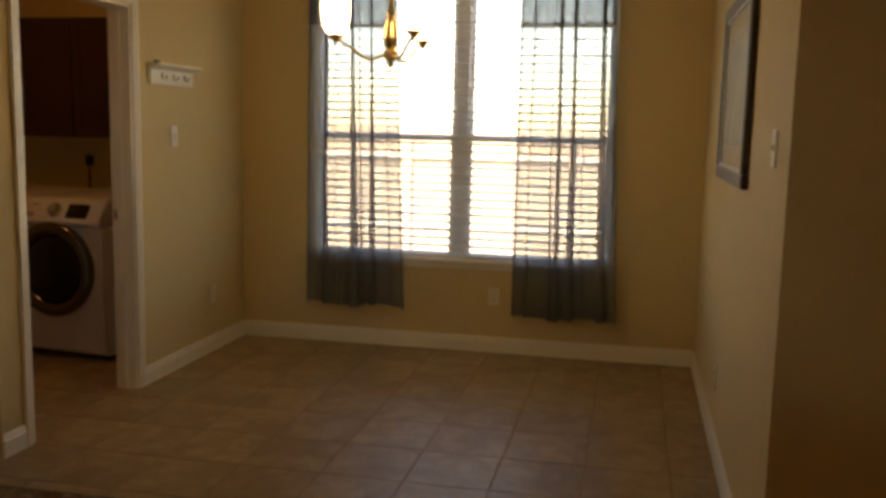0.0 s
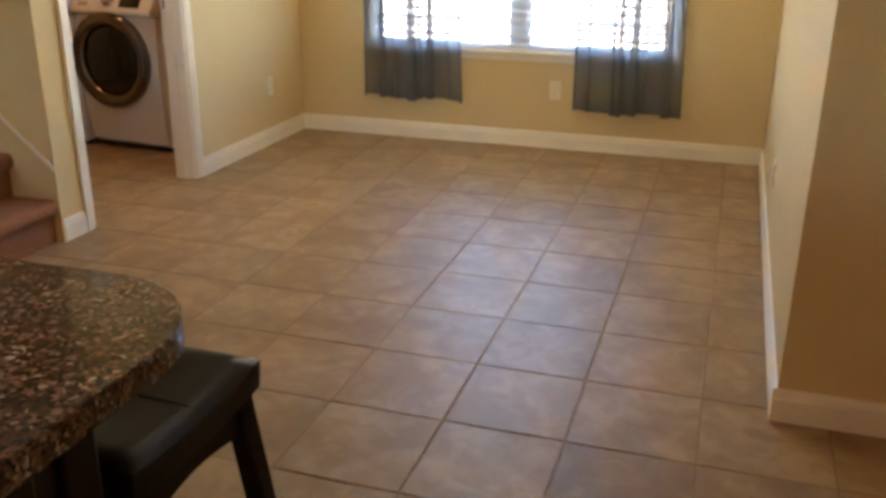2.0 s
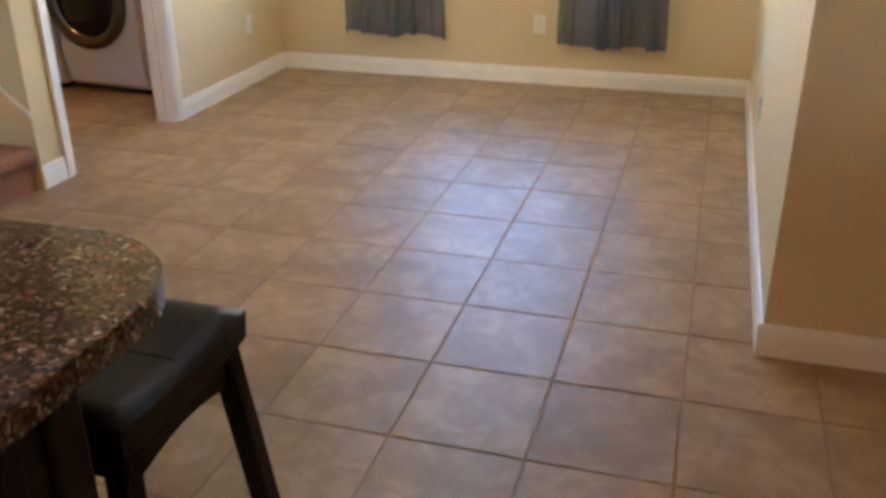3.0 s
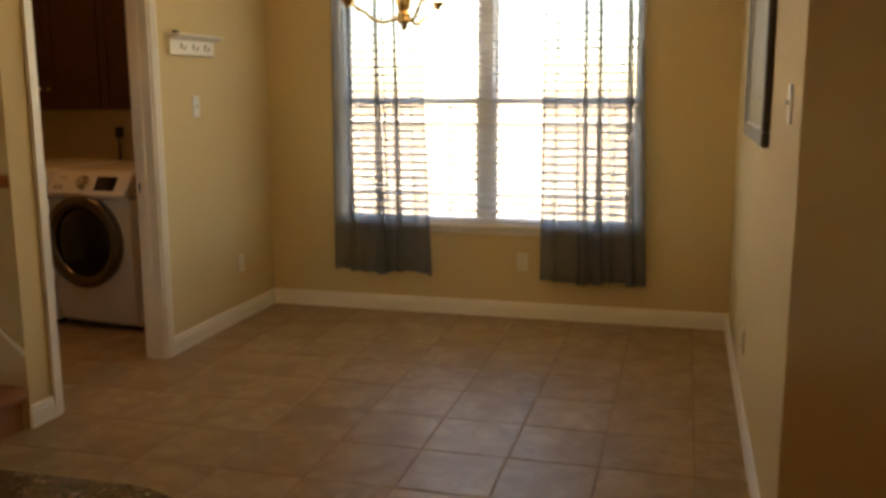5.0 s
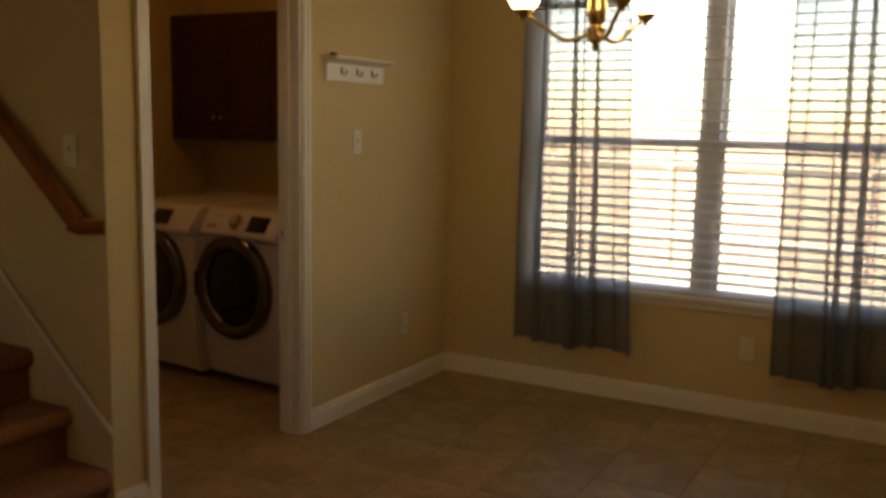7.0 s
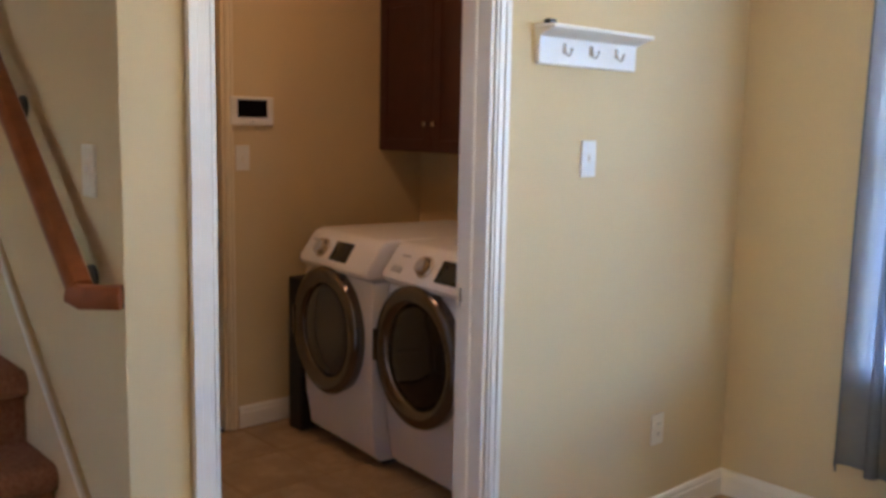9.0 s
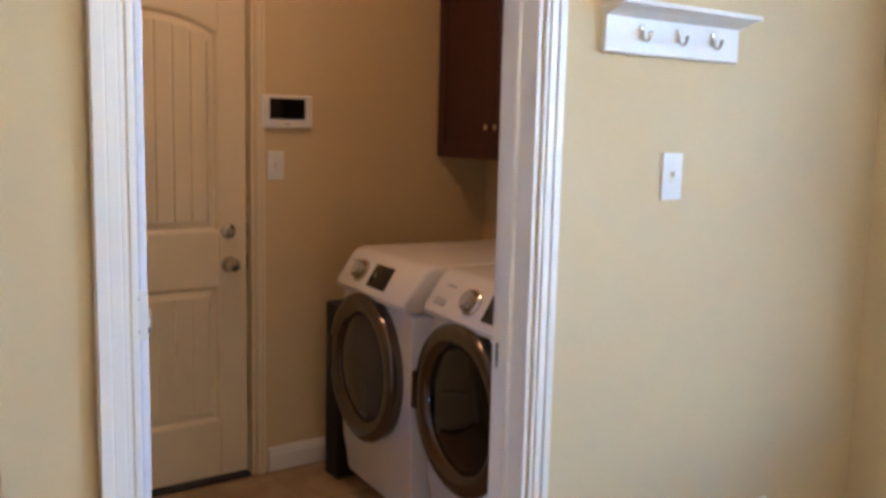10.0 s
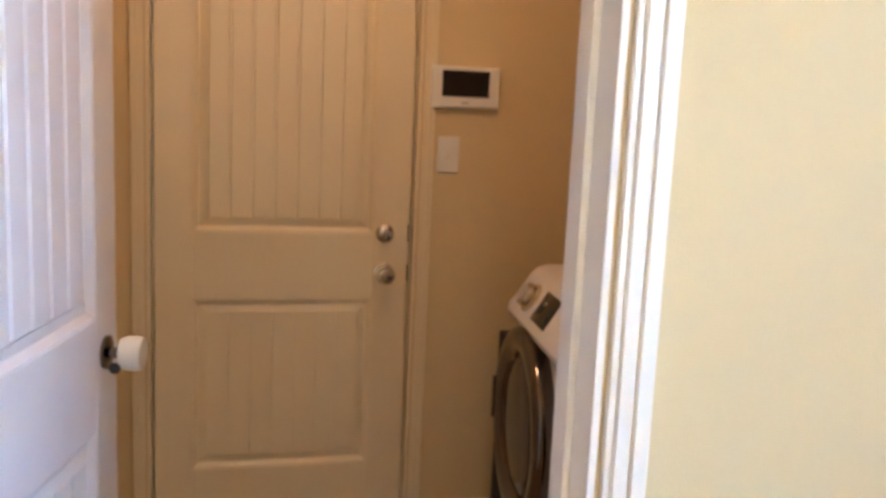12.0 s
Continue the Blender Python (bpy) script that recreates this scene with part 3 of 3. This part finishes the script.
for a in (188, 308, 68):
    c, s = math.cos(radians(a)), math.sin(radians(a))
    pts = []
    for i in range(15):
        u = i / 14
        r = 0.02 + 0.235 * u
        z = 1.762 - 0.028 * math.sin(math.pi * min(1, u * 1.5)) + 0.075 * u ** 3
        pts.append((r * c, r * s, z))
    arm = part("arm", sweep(pts, 0.0075, 10), BRASS, chandelier, "", 60)
    part("cup", lathe([(0.005, 1.800), (0.010, 1.806), (0.008, 1.812), (0.018, 1.822), (0.036, 1.840), (0.036, 1.844), (0.012, 1.846)], 24, "Z", (0.255 * c, 0.255 * s, 0)), BRASS, arm, "", 40)
    shade = [(0.030, 1.842), (0.046, 1.858), (0.058, 1.885), (0.065, 1.925), (0.067, 1.965), (0.064, 2.005), (0.061, 2.005), (0.063, 1.965), (0.061, 1.925), (0.054, 1.887), (0.042, 1.862), (0.01, 1.85)]
    part("shade", lathe(shade, 32, "Z", (0.255 * c, 0.255 * s, 0)), SHADE, arm, "lit frosted glass bell shade", 60)

# ---- plates on the walls ----
def wall_plate(name, m, toggle, label, mat=None):
    """A cover plate in the XZ plane facing -Y, at the pose m."""
    root = base(name, label, "outlet" if "outlet" in name else "switch")
    root.matrix_basis = m
    part("plate", boxed(-0.036, 0.036, -0.007, 0, -0.058, 0.058, bevel=0.003), mat or PLASTIC, root)
    if toggle:
        part("toggle_slot", boxed(-0.006, 0.006, -0.0085, -0.007, -0.014, 0.014), IVORY, root)
        part("toggle", boxed(-0.0045, 0.0045, -0.017, -0.006, -0.002, 0.012, bevel=0.0015), PLASTIC, root)
        for z in (-0.03, 0.03):
            part("screw", lathe([(0.003, -0.0085), (0.003, -0.006)], 10, "Y", (0, 0, z)), PLASTIC, root)
    else:
        for z in (-0.02, 0.02):
            part("socket", boxed(-0.017, 0.017, -0.0095, -0.006, z - 0.014, z + 0.014, bevel=0.004), IVORY, root)
            for x in (-0.006, 0.006):
                part("slot", boxed(x - 0.001, x + 0.001, -0.0102, -0.009, z - 0.004, z + 0.006), BLACK, root)
    return root


wall_plate("wall_outlet", pose(1.747, 0, 0.37), False, "ivory duplex outlet under the window sill", IVORY)
wall_plate("wall_outlet", pose(0, -0.472, 0.37, 0, 0, 90), False, "ivory duplex outlet on the beige wall", IVORY)
wall_plate("wall_outlet", pose(RX, -1.45, 0.33, 0, 0, -90), False, "ivory duplex outlet below the picture", IVORY)
wall_plate("light_switch", pose(0, -0.937, 1.37, 0, 0, 90), True, "white toggle light switch below the coat rack")
wall_plate("light_switch", pose(RX, -2.80, 1.415, 0, 0, -90), True, "white toggle light switch near the picture")
wall_plate("light_switch", pose(WEST, -1.097, 1.301, 0, 0, 90), True, "white toggle light switch beside the garage door")
wall_plate("light_switch", pose(-0.17, STAIR_Y, 1.35), True, "ivory toggle light switch above the stair rail", IVORY)

# alarm keypad
keypad = base("alarm_keypad", "white wall keypad with a dark screen", "keypad", (WEST, -1.053, 1.519))
part("housing", boxed(0, 0.024, -0.114, 0.114, -0.066, 0.066, bevel=0.006), PLASTIC, keypad)
part("screen", boxed(0.0235, 0.0255, -0.078, 0.078, -0.030, 0.052), BLACK_GLASS, keypad, "dark glass screen")
part("button", boxed(0.0235, 0.027, -0.012, 0.012, -0.053, -0.046, bevel=0.001), ENAMEL_GREY, keypad)

# ---- coat rack ----
rack = base("coat_rack", "white wooden shelf rack with three metal hooks", "coat rack", (0, -0.965, 1.655))
part("back_board", boxed(0, 0.018, -0.238, 0.238, 0, 0.088, bevel=0.003), TRIM, rack)
part("shelf", boxed(0, 0.082, -0.246, 0.246, 0.100, 0.113, bevel=0.004), TRIM, rack)
part("crown", prism([(0, 0.082), (0.024, 0.082), (0.035, 0.088), (0.055, 0.094), (0.065, 0.100), (0, 0.100)], "Y", -0.240, 0.240), TRIM, rack)
for y in (-0.128, 0.0, 0.128):
    hook = part("hook", sweep([(0.024, y, 0.056), (0.027, y, 0.038), (0.032, y, 0.030), (0.040, y, 0.028), (0.047, y, 0.034), (0.050, y, 0.044)], 0.0035, 10), NICKEL, rack, "satin metal coat hook", 60)
    part("hook_plate", boxed(0.018, 0.026, y - 0.006, y + 0.006, 0.034, 0.066, bevel=0.003), NICKEL, hook)
    part("tip", lathe([(0.001, 0.041), (0.0055, 0.044), (0.0055, 0.048), (0.001, 0.051)], 12, "Z", (0.050, y, 0)), NICKEL, hook, "", 60)
thing("small_box", boxed(0.036, 0.060, -1.206, -1.176, 1.7682, 1.782, bevel=0.003), BLACK, "small dark box on the coat rack shelf", "box")

# ---- picture ----
PY0, PY1, PZ0, PZ1 = -2.18, -1.11, 1.25, 2.03
picture = base("framed_picture", "large framed print with dark frame and pale mat", "picture", (RX, (PY0 + PY1) / 2, (PZ0 + PZ1) / 2))
hy, hz, fw = (PY1 - PY0) / 2, (PZ1 - PZ0) / 2, 0.055
for a, b, c, d in ((-hy, hy, -hz, -hz + fw), (-hy, hy, hz - fw, hz), (-hy, -hy + fw, -hz + fw, hz - fw), (hy - fw, hy, -hz + fw, hz - fw)):
    part("frame_side", boxed(-0.030, -0.002, a, b, c, d, bevel=0.006), FRAME_DARK, picture, "dark pewter frame")
f2 = fw + 0.012
for a, b, c, d in ((-hy + fw, hy - fw, -hz + fw, -hz + f2), (-hy + fw, hy - fw, hz - f2, hz - fw), (-hy + fw, -hy + f2, -hz + f2, hz - f2), (hy - f2, hy - fw, -hz + f2, hz - f2)):
    part("fillet", boxed(-0.024, -0.004, a, b, c, d, bevel=0.002), SILVER, picture, "silver fillet")
part("mat", boxed(-0.012, -0.004, -hy + f2, hy - f2, -hz + f2, hz - f2), MAT_BOARD, picture, "pale mat board")
part("print", boxed(-0.0145, -0.012, -hy + 0.16, hy - 0.16, -hz + 0.16, hz - 0.16), PRINT, picture, "faded print")

# ---- stairs ----
stairs = base("staircase", "rust-brown carpeted stairs with rounded nosings", "stairs", kind="structure")
RISE, RUN = 0.198, 0.208
SY0, SY1 = -3.40, STAIR_Y - 0.018
for i in range(4):
    x1, x0 = -0.025 - RUN * i, -1.06
    z1 = RISE * (i + 1)
    lo = z1 - RISE
    prof = [(x0, lo), (x1, lo), (x1, z1 - 0.07)]
    prof += [(x1 + 0.004 + 0.032 * math.sin(a) , z1 - 0.035 - 0.035 * math.cos(a)) for a in (math.pi * k / 8 for k in range(9))]
    prof += [(x1 - 0.02, z1), (x0, z1)]
    part("step", prism(prof, "Y", SY0, SY1), CARPET, stairs, "", 35)
skirt = [(0.012, 0.0), (0.012, 0.347), (-1.06, 0.347 + 1.072 * 0.90), (-1.06, 0.0)]
structure("stair_skirt", prism(skirt, "Y", STAIR_Y - 0.014, STAIR_Y - 0.0002, bevel=0.003), PAINT, "beige painted stair skirt board", "trim")
slope = [(0.012, 0.332), (0.012, 0.356), (-1.06, 0.356 + 1.072 * 0.90), (-1.06, 0.332 + 1.072 * 0.90)]
structure("stair_skirt_cap", prism(slope, "Y", STAIR_Y - 0.024, STAIR_Y - 0.0142, bevel=0.002), TRIM, "white painted moulding along the stair skirt", "trim")
structure("landing_skirt", boxed(-1.0598, -1.046, SY0, STAIR_Y - 0.022, RISE * 4, RISE * 4 + 0.11, bevel=0.003), TRIM, "white skirting at the stair landing", "baseboard")

# handrail
handrail = base("handrail", "stained oak handrail on black wall brackets", "handrail")
sl_ = 0.89
RY = STAIR_Y - 0.068


def rail_profile(points):
    bm = bmesh.new()
    pts = [Vector(p) for p in points]
    shape = [(-0.022, -0.024), (0.022, -0.024), (0.027, -0.008), (0.027, 0.010), (0.018, 0.024), (0, 0.028), (-0.018, 0.024), (-0.027, 0.010), (-0.027, -0.008)]
    rings = []
    for i, p in enumerate(pts):
        way = pts[min(i + 1, len(pts) - 1)] - pts[max(i - 1, 0)]
        side = way.cross(Vector((0, 0, 1))).normalized()
        up = side.cross(way).normalized()
        rings.append([bm.verts.new(p + side * u + up * v) for u, v in shape])
    for a, b in zip(rings, rings[1:]):
        for k in range(len(shape)):
            m = (k + 1) % len(shape)
            bm.faces.new((a[k], a[m], b[m], b[k]))
    bm.faces.new(rings[0]), bm.faces.new(rings[-1])
    return bm


part("rail", rail_profile([(-1.03, RY, 1.105 + 0.96 * sl_), (-0.5, RY, 1.105 + 0.43 * sl_), (-0.07, RY, 1.105)]), OAK, handrail, "", 40)
part("return", rail_profile([(-0.086, RY - 0.006, 1.100), (-0.060, RY + 0.004, 1.088), (-0.008, STAIR_Y - 0.002, 1.088)]), OAK, handrail, "", 40)
for x in (-0.17, -0.60):
    z = 1.105 + (-0.07 - x) * sl_ - 0.03
    br = part("bracket", sweep([(x, STAIR_Y - 0.002, z - 0.055), (x, STAIR_Y - 0.045, z - 0.05), (x, RY, z - 0.02), (x, RY, z + 0.004)], 0.008, 10), BLACK, handrail, "black iron bracket", 60)
    part("bracket_plate", lathe([(0.03, -0.008), (0.03, 0.0)], 20, "Y", (x, STAIR_Y, z - 0.055)), BLACK, br)

# ---- laundry machines ----
def machine(cx, glass, drawer, label):
    root = base("washing_machine" if drawer else "clothes_dryer", label, "washing machine" if drawer else "dryer", (cx + 0.055, 0.0, 0), "laundry pair")
    root.rotation_euler = (0, 0, radians(-6))
    w, off = 0.302, (0.0 if drawer else -0.10)
    prof = [(-0.14, 0.03), (-0.895, 0.03), (-0.925, 0.055), (-0.945, 0.20), (-0.952, 0.45), (-0.952, 0.70), (-0.948, 0.815), (-0.14, 0.815)]
    part("body", prism(prof, "X", -w, w, bevel=0.018, segments=4), ENAMEL, root, "", 35)
    top = [(-0.14, 0.819), (-0.953, 0.819), (-0.978, 0.830), (-0.985, 0.848), (-0.978, 0.862), (-0.915, 0.962), (-0.895, 0.980), (-0.865, 0.988), (-0.14, 0.988)]
    part("top_and_console", prism(top, "X", -w, w, bevel=0.020, segments=4), ENAMEL, root, "white top with sloping console", 35)
    # black block: the shadow gap between the feet, put in as colour
    part("gap_block", boxed(-w + 0.02, w - 0.02, -0.87, -0.16, 0.012, 0.034), BLACK, root, "black recessed block for the shadow gap under the machine")
    for x in (-0.24, 0.24):
        for y in (-0.84, -0.2):
            part("foot", lathe([(0.022, 0), (0.022, 0.012)], 14, "Z", (x, y, 0)), BLACK, root)
    ring = [(0.280, -0.946), (0.284, -0.975), (0.287, -0.986), (0.283, -0.999), (0.266, -1.009), (0.240, -1.010), (0.216, -1.001), (0.204, -0.988), (0.196, -0.945)]
    door = part("door", lathe(ring, 64, "Y", (0, 0, 0.557)), CHROME, root, "round bronzed-chrome porthole door", 50)
    door.location.x = -0.035
    bowl = [(0.204, -0.984), (0.19, -0.992), (0.15, -1.000), (0.08, -1.004), (0.01, -1.005)]
    part("door_glass", lathe(bowl, 64, "Y", (0, 0, 0.557)), glass, door, "dark glass porthole", 60)
    part("door_handle", boxed(-0.280, -0.258, -1.015, -0.996, 0.49, 0.625, bevel=0.005), CHROME, door)
    tilt = radians(-32.2)

    def on_console(name, bm, mat, x, z, parent, label=""):
        ob = part(name, bm, mat, parent, label, 40)
        ob.location = (x, -0.978 + (z - 0.862) * 0.63, z)
        ob.rotation_euler = (tilt, 0, 0)
        return ob
    knob = on_console("dial", lathe([(0.046, 0.003), (0.046, -0.006), (0.038, -0.012), (0.036, -0.028), (0.031, -0.033), (0.004, -0.033)], 36, "Y"), NICKEL, off - 0.03, 0.912, root, "round silver programme dial")
    part("dial_face", lathe([(0.026, -0.0345), (0.025, -0.036), (0.002, -0.036)], 28, "Y"), ENAMEL_GREY, knob, "", 40)
    on_console("display", boxed(0, 0.150, -0.003, 0.004, -0.047, 0.047, bevel=0.002), BLACK_GLASS, off + 0.06, 0.912, root, "black glass display panel")
    if drawer:
        on_console("drawer_handle", boxed(0, 0.075, -0.004, 0.004, -0.014, 0.014, bevel=0.006), ENAMEL_GREY, -0.25, 0.885, root, "grey drawer grip")
    on_console("logo_bar", boxed(0, 0.06, -0.0015, 0.004, -0.005, 0.005), ENAMEL_GREY, -0.22 if drawer else -0.26, 0.940, root)
    return root


machine(-0.707, BLACK_GLASS, True, "white front-loading washing machine with dark porthole")
machine(-1.325, DOOR_GLASS, False, "white front-loading dryer with smoked glass porthole")
thing("folded_board", boxed(-1.79, -1.68, -0.93, -0.25, 0.0, 0.745, bevel=0.008), MATT_BLACK, "folded black board wedged beside the dryer", "folding board")

# plug and cord over the washer
cord = base("power_cord", "black plug and cord on the laundry wall", "power cord", (-1.14, 0, 1.17))
part("plug", boxed(-0.024, 0.024, -0.045, 0, -0.035, 0.040, bevel=0.010, segments=3), BLACK, cord, "", 40)
part("cable", sweep([(0, -0.03, -0.03), (0.004, -0.034, -0.10), (0.0, -0.03, -0.17), (0.012, -0.03, -0.30), (0.02, -0.06, -0.5)], 0.008, 8), BLACK, cord, "", 60)

# ---- laundry cabinets ----
def cabinet(x0, x1):
    root = base("wall_cabinet", "dark cherry wall cabinet over the laundry machines", "cabinet", ((x0 + x1) / 2, 0, 1.335), "laundry wall cabinets")
    w, h = (x1 - x0) / 2, 0.785
    part("body", boxed(-w, w, -0.272, 0, 0, h, bevel=0.002), CHERRY, root)
    for s in (-1, 1):
        a, b = (-w + 0.004, -0.002) if s < 0 else (0.002, w - 0.004)
        door = part("cabinet_door", boxed(a + 0.055, b - 0.055, -0.286, -0.272, 0.06, h - 0.06, bevel=0.004), CHERRY, root)
        for p, q in ((a, a + 0.06), (b - 0.06, b)):
            part("stile", boxed(p, q, -0.292, -0.2725, 0.004, h - 0.004, bevel=0.003), CHERRY, door)
        for p, q in ((0.004, 0.064), (h - 0.064, h - 0.004)):
            part("rail", boxed(a + 0.06, b - 0.06, -0.292, -0.2725, p, q, bevel=0.003), CHERRY, door)
        part("cabinet_knob", lathe([(0.006, -0.290), (0.005, -0.304), (0.013, -0.310), (0.013, -0.316), (0.003, -0.320)], 20, "Y", (s * 0.032, 0, 0.14)), NICKEL, door, "small nickel knob", 40)
    return root


cabinet(WEST + 0.002, -1.082)
cabinet(-1.080, -0.242)

# laundry ceiling light
light = base("ceiling_light", "round flush ceiling light with warm diffuser", "ceiling light", (-1.0, -1.45, TOP))
part("pan", lathe([(0.17, 0), (0.17, -0.03), (0.15, -0.032)], 32), NICKEL, light, "", 40)
part("diffuser", lathe([(0.15, -0.032), (0.145, -0.06), (0.11, -0.09), (0.05, -0.105), (0.005, -0.108)], 32), BULB_PANEL, light, "warm glowing diffuser", 60)

# unseen ceiling light, added behind the camera for warm fill on the kitchen side
fill_light = base("ceiling_light", "unseen round flush light added for warm fill on the kitchen side", "ceiling light", (1.3, -7.2, TOP))
part("pan", lathe([(0.20, 0), (0.20, -0.03), (0.18, -0.032)], 32), NICKEL, fill_light, "", 40)
part("diffuser", lathe([(0.18, -0.032), (0.17, -0.06), (0.13, -0.09), (0.06, -0.105), (0.005, -0.108)], 32), KITCHEN_FILL, fill_light, "warm glowing diffuser", 60)

# ---- kitchen counter and stool ----
def arc(cx, cy, r, a0, a1, n=14):
    return [(cx + r * math.cos(radians(a0 + (a1 - a0) * i / n)), cy + r * math.sin(radians(a0 + (a1 - a0) * i / n))) for i in range(n + 1)]


CX, CY = 2.178, -4.615
slab = [(0.55, -7.4), (CX, -7.4)] + arc(CX - 0.19, CY - 0.19, 0.19, 0, 90) + [(0.55, CY)]
thing("granite_worktop", prism(slab, "Z", 0.883, 0.921, bevel=0.016, segments=4), GRANITE, "polished brown speckled granite worktop with rounded corner", "worktop", 60)
island = base("base_cabinet", "dark stained kitchen base cabinet under the granite", "cabinet", (0, 0, 0))
part("carcass", boxed(0.7, 2.085, -7.3, -4.84, 0.10, 0.8825), ESPRESSO, island)
part("toe_kick", boxed(0.75, 2.02, -7.3, -4.90, 0, 0.10), ESPRESSO, island)
part("corner_post", boxed(2.03, 2.098, -4.89, -4.828, 0.0, 0.8825, bevel=0.006), ESPRESSO, island)
part("end_panel", boxed(2.0855, 2.094, -7.2, -4.93, 0.14, 0.84, bevel=0.004), ESPRESSO, island)


def stool(x0, x1, y0, y1, z):
    root = base("bar_stool", "black leather saddle stool with espresso legs", "stool", ((x0 + x1) / 2, (y0 + y1) / 2, 0))
    w, d = (x1 - x0) / 2, (y1 - y0) / 2
    bm = bmesh.new()
    nx, ny = 24, 18

    def height(u, v):
        e = (1 - abs(v) ** 8) * (1 - abs(u) ** 10)
        return z - 0.016 * (1 - v * v) * 1.0 - 0.022 * (1 - max(0.0, e) ** 0.5)
    top = [[bm.verts.new((w * u, d * v, height(u, v))) for u in (-1 + 2 * i / nx for i in range(nx + 1))] for v in (-1 + 2 * j / ny for j in range(ny + 1))]
    for a, b in zip(top, top[1:]):
        for i in range(nx):
            bm.faces.new((a[i], a[i + 1], b[i + 1], b[i]))
    border = top[0] + [r[-1] for r in top[1:]] + top[-1][-2::-1] + [r[0] for r in top[-2:0:-1]]
    low = [bm.verts.new((v.co.x * 0.99, v.co.y * 0.99, z - 0.075 - 0.012 * (1 - (v.co.y / d) ** 2))) for v in border]
    n = len(border)
    for i in range(n):
        bm.faces.new((border[i], low[i], low[(i + 1) % n], border[(i + 1) % n]))
    bm.faces.new(low)
    seat = part("seat", bm, LEATHER, root, "black leather saddle seat", 50)
    pts = [(0.98 * w * u, 0.0, height(u, 0) + 0.0005) for u in (-1 + i / 10 for i in range(21))]
    part("seam", sweep(pts, 0.0022, 6), LEATHER, seat, "stitched seam")
    zt = z - 0.078
    for sx in (-1, 1):
        for sy in (-1, 1):
            bx, by, tx, ty = sx * (w + 0.012), sy * (d + 0.035), sx * (w - 0.035), sy * (d - 0.035)
            h = 0.021
            bm = bmesh.new()
            q = [bm.verts.new((cx_ + i * h, cy_ + j * h, zz)) for cx_, cy_, zz in ((bx, by, 0), (tx, ty, zt)) for i, j in ((-1, -1), (1, -1), (1, 1), (-1, 1))]
            for f in ((0, 1, 2, 3), (4, 5, 6, 7), (0, 1, 5, 4), (1, 2, 6, 5), (2, 3, 7, 6), (3, 0, 4, 7)):
                bm.faces.new([q[k] for k in f])
            bmesh.ops.bevel(bm, geom=list(bm.edges), offset=0.003, segments=2, affect="EDGES")
            part("leg", bm, ESPRESSO, root)
    for sy in (-1, 1):
        y = sy * (d - 0.035)
        part("apron", boxed(-w + 0.05, w - 0.05, y - 0.01, y + 0.01, zt - 0.06, zt + 0.004, bevel=0.002), ESPRESSO, root)
    for sx in (-1, 1):
        x = sx * (w - 0.035)
        curve = [(-d + 0.05 + (2 * d - 0.1) * i / 12, zt - 0.080 + 0.02 * math.sin(math.pi * i / 12)) for i in range(13)]
        part("side_apron", prism(curve + [(d - 0.05, zt + 0.004), (-d + 0.05, zt + 0.004)], "X", x - 0.01, x + 0.01), ESPRESSO, root)
    return root


stool(1.56, 2.028, -4.69, -4.31, 0.664)

# ---- floor tiles ----
TX, TY, PX, PY = 2.089, -3.391, 0.362, 0.3765
GAP = 0.007
tile_bm = boxed(-PX / 2 + GAP / 2, PX / 2 - GAP / 2, -PY / 2 + GAP / 2, PY / 2 - GAP / 2, -0.012, 0.0)
bmesh.ops.bevel(tile_bm, geom=[e for e in tile_bm.edges if all(v.co.z > -0.001 for v in e.verts)], offset=0.0018, segments=1, affect="EDGES")
tile_mesh = mesh_of("floor_tile", tile_bm, TILE)
cells = []
for i in range(-11, 6):
    for j in range(-5, 10):
        cx, cy = TX + (i + 0.5) * PX, TY + (j + 0.5) * PY
        if cx < -1.95 or cy > 0.15 or cx > 3.9:
            continue
        if cx < -0.25 and cy < -2.5 or cx > 3.25 and cy > -2.8:
            continue
        cells.append((cx, cy))
for cx, cy in cells[:300]:
    tile = new("floor_tile", tile_mesh)
    tile.parent = floor
    tile.location = (cx, cy, random.uniform(-0.0004, 0.0004))
    tile.rotation_euler = (random.uniform(-0.0006, 0.0006), random.uniform(-0.0006, 0.0006), 0)
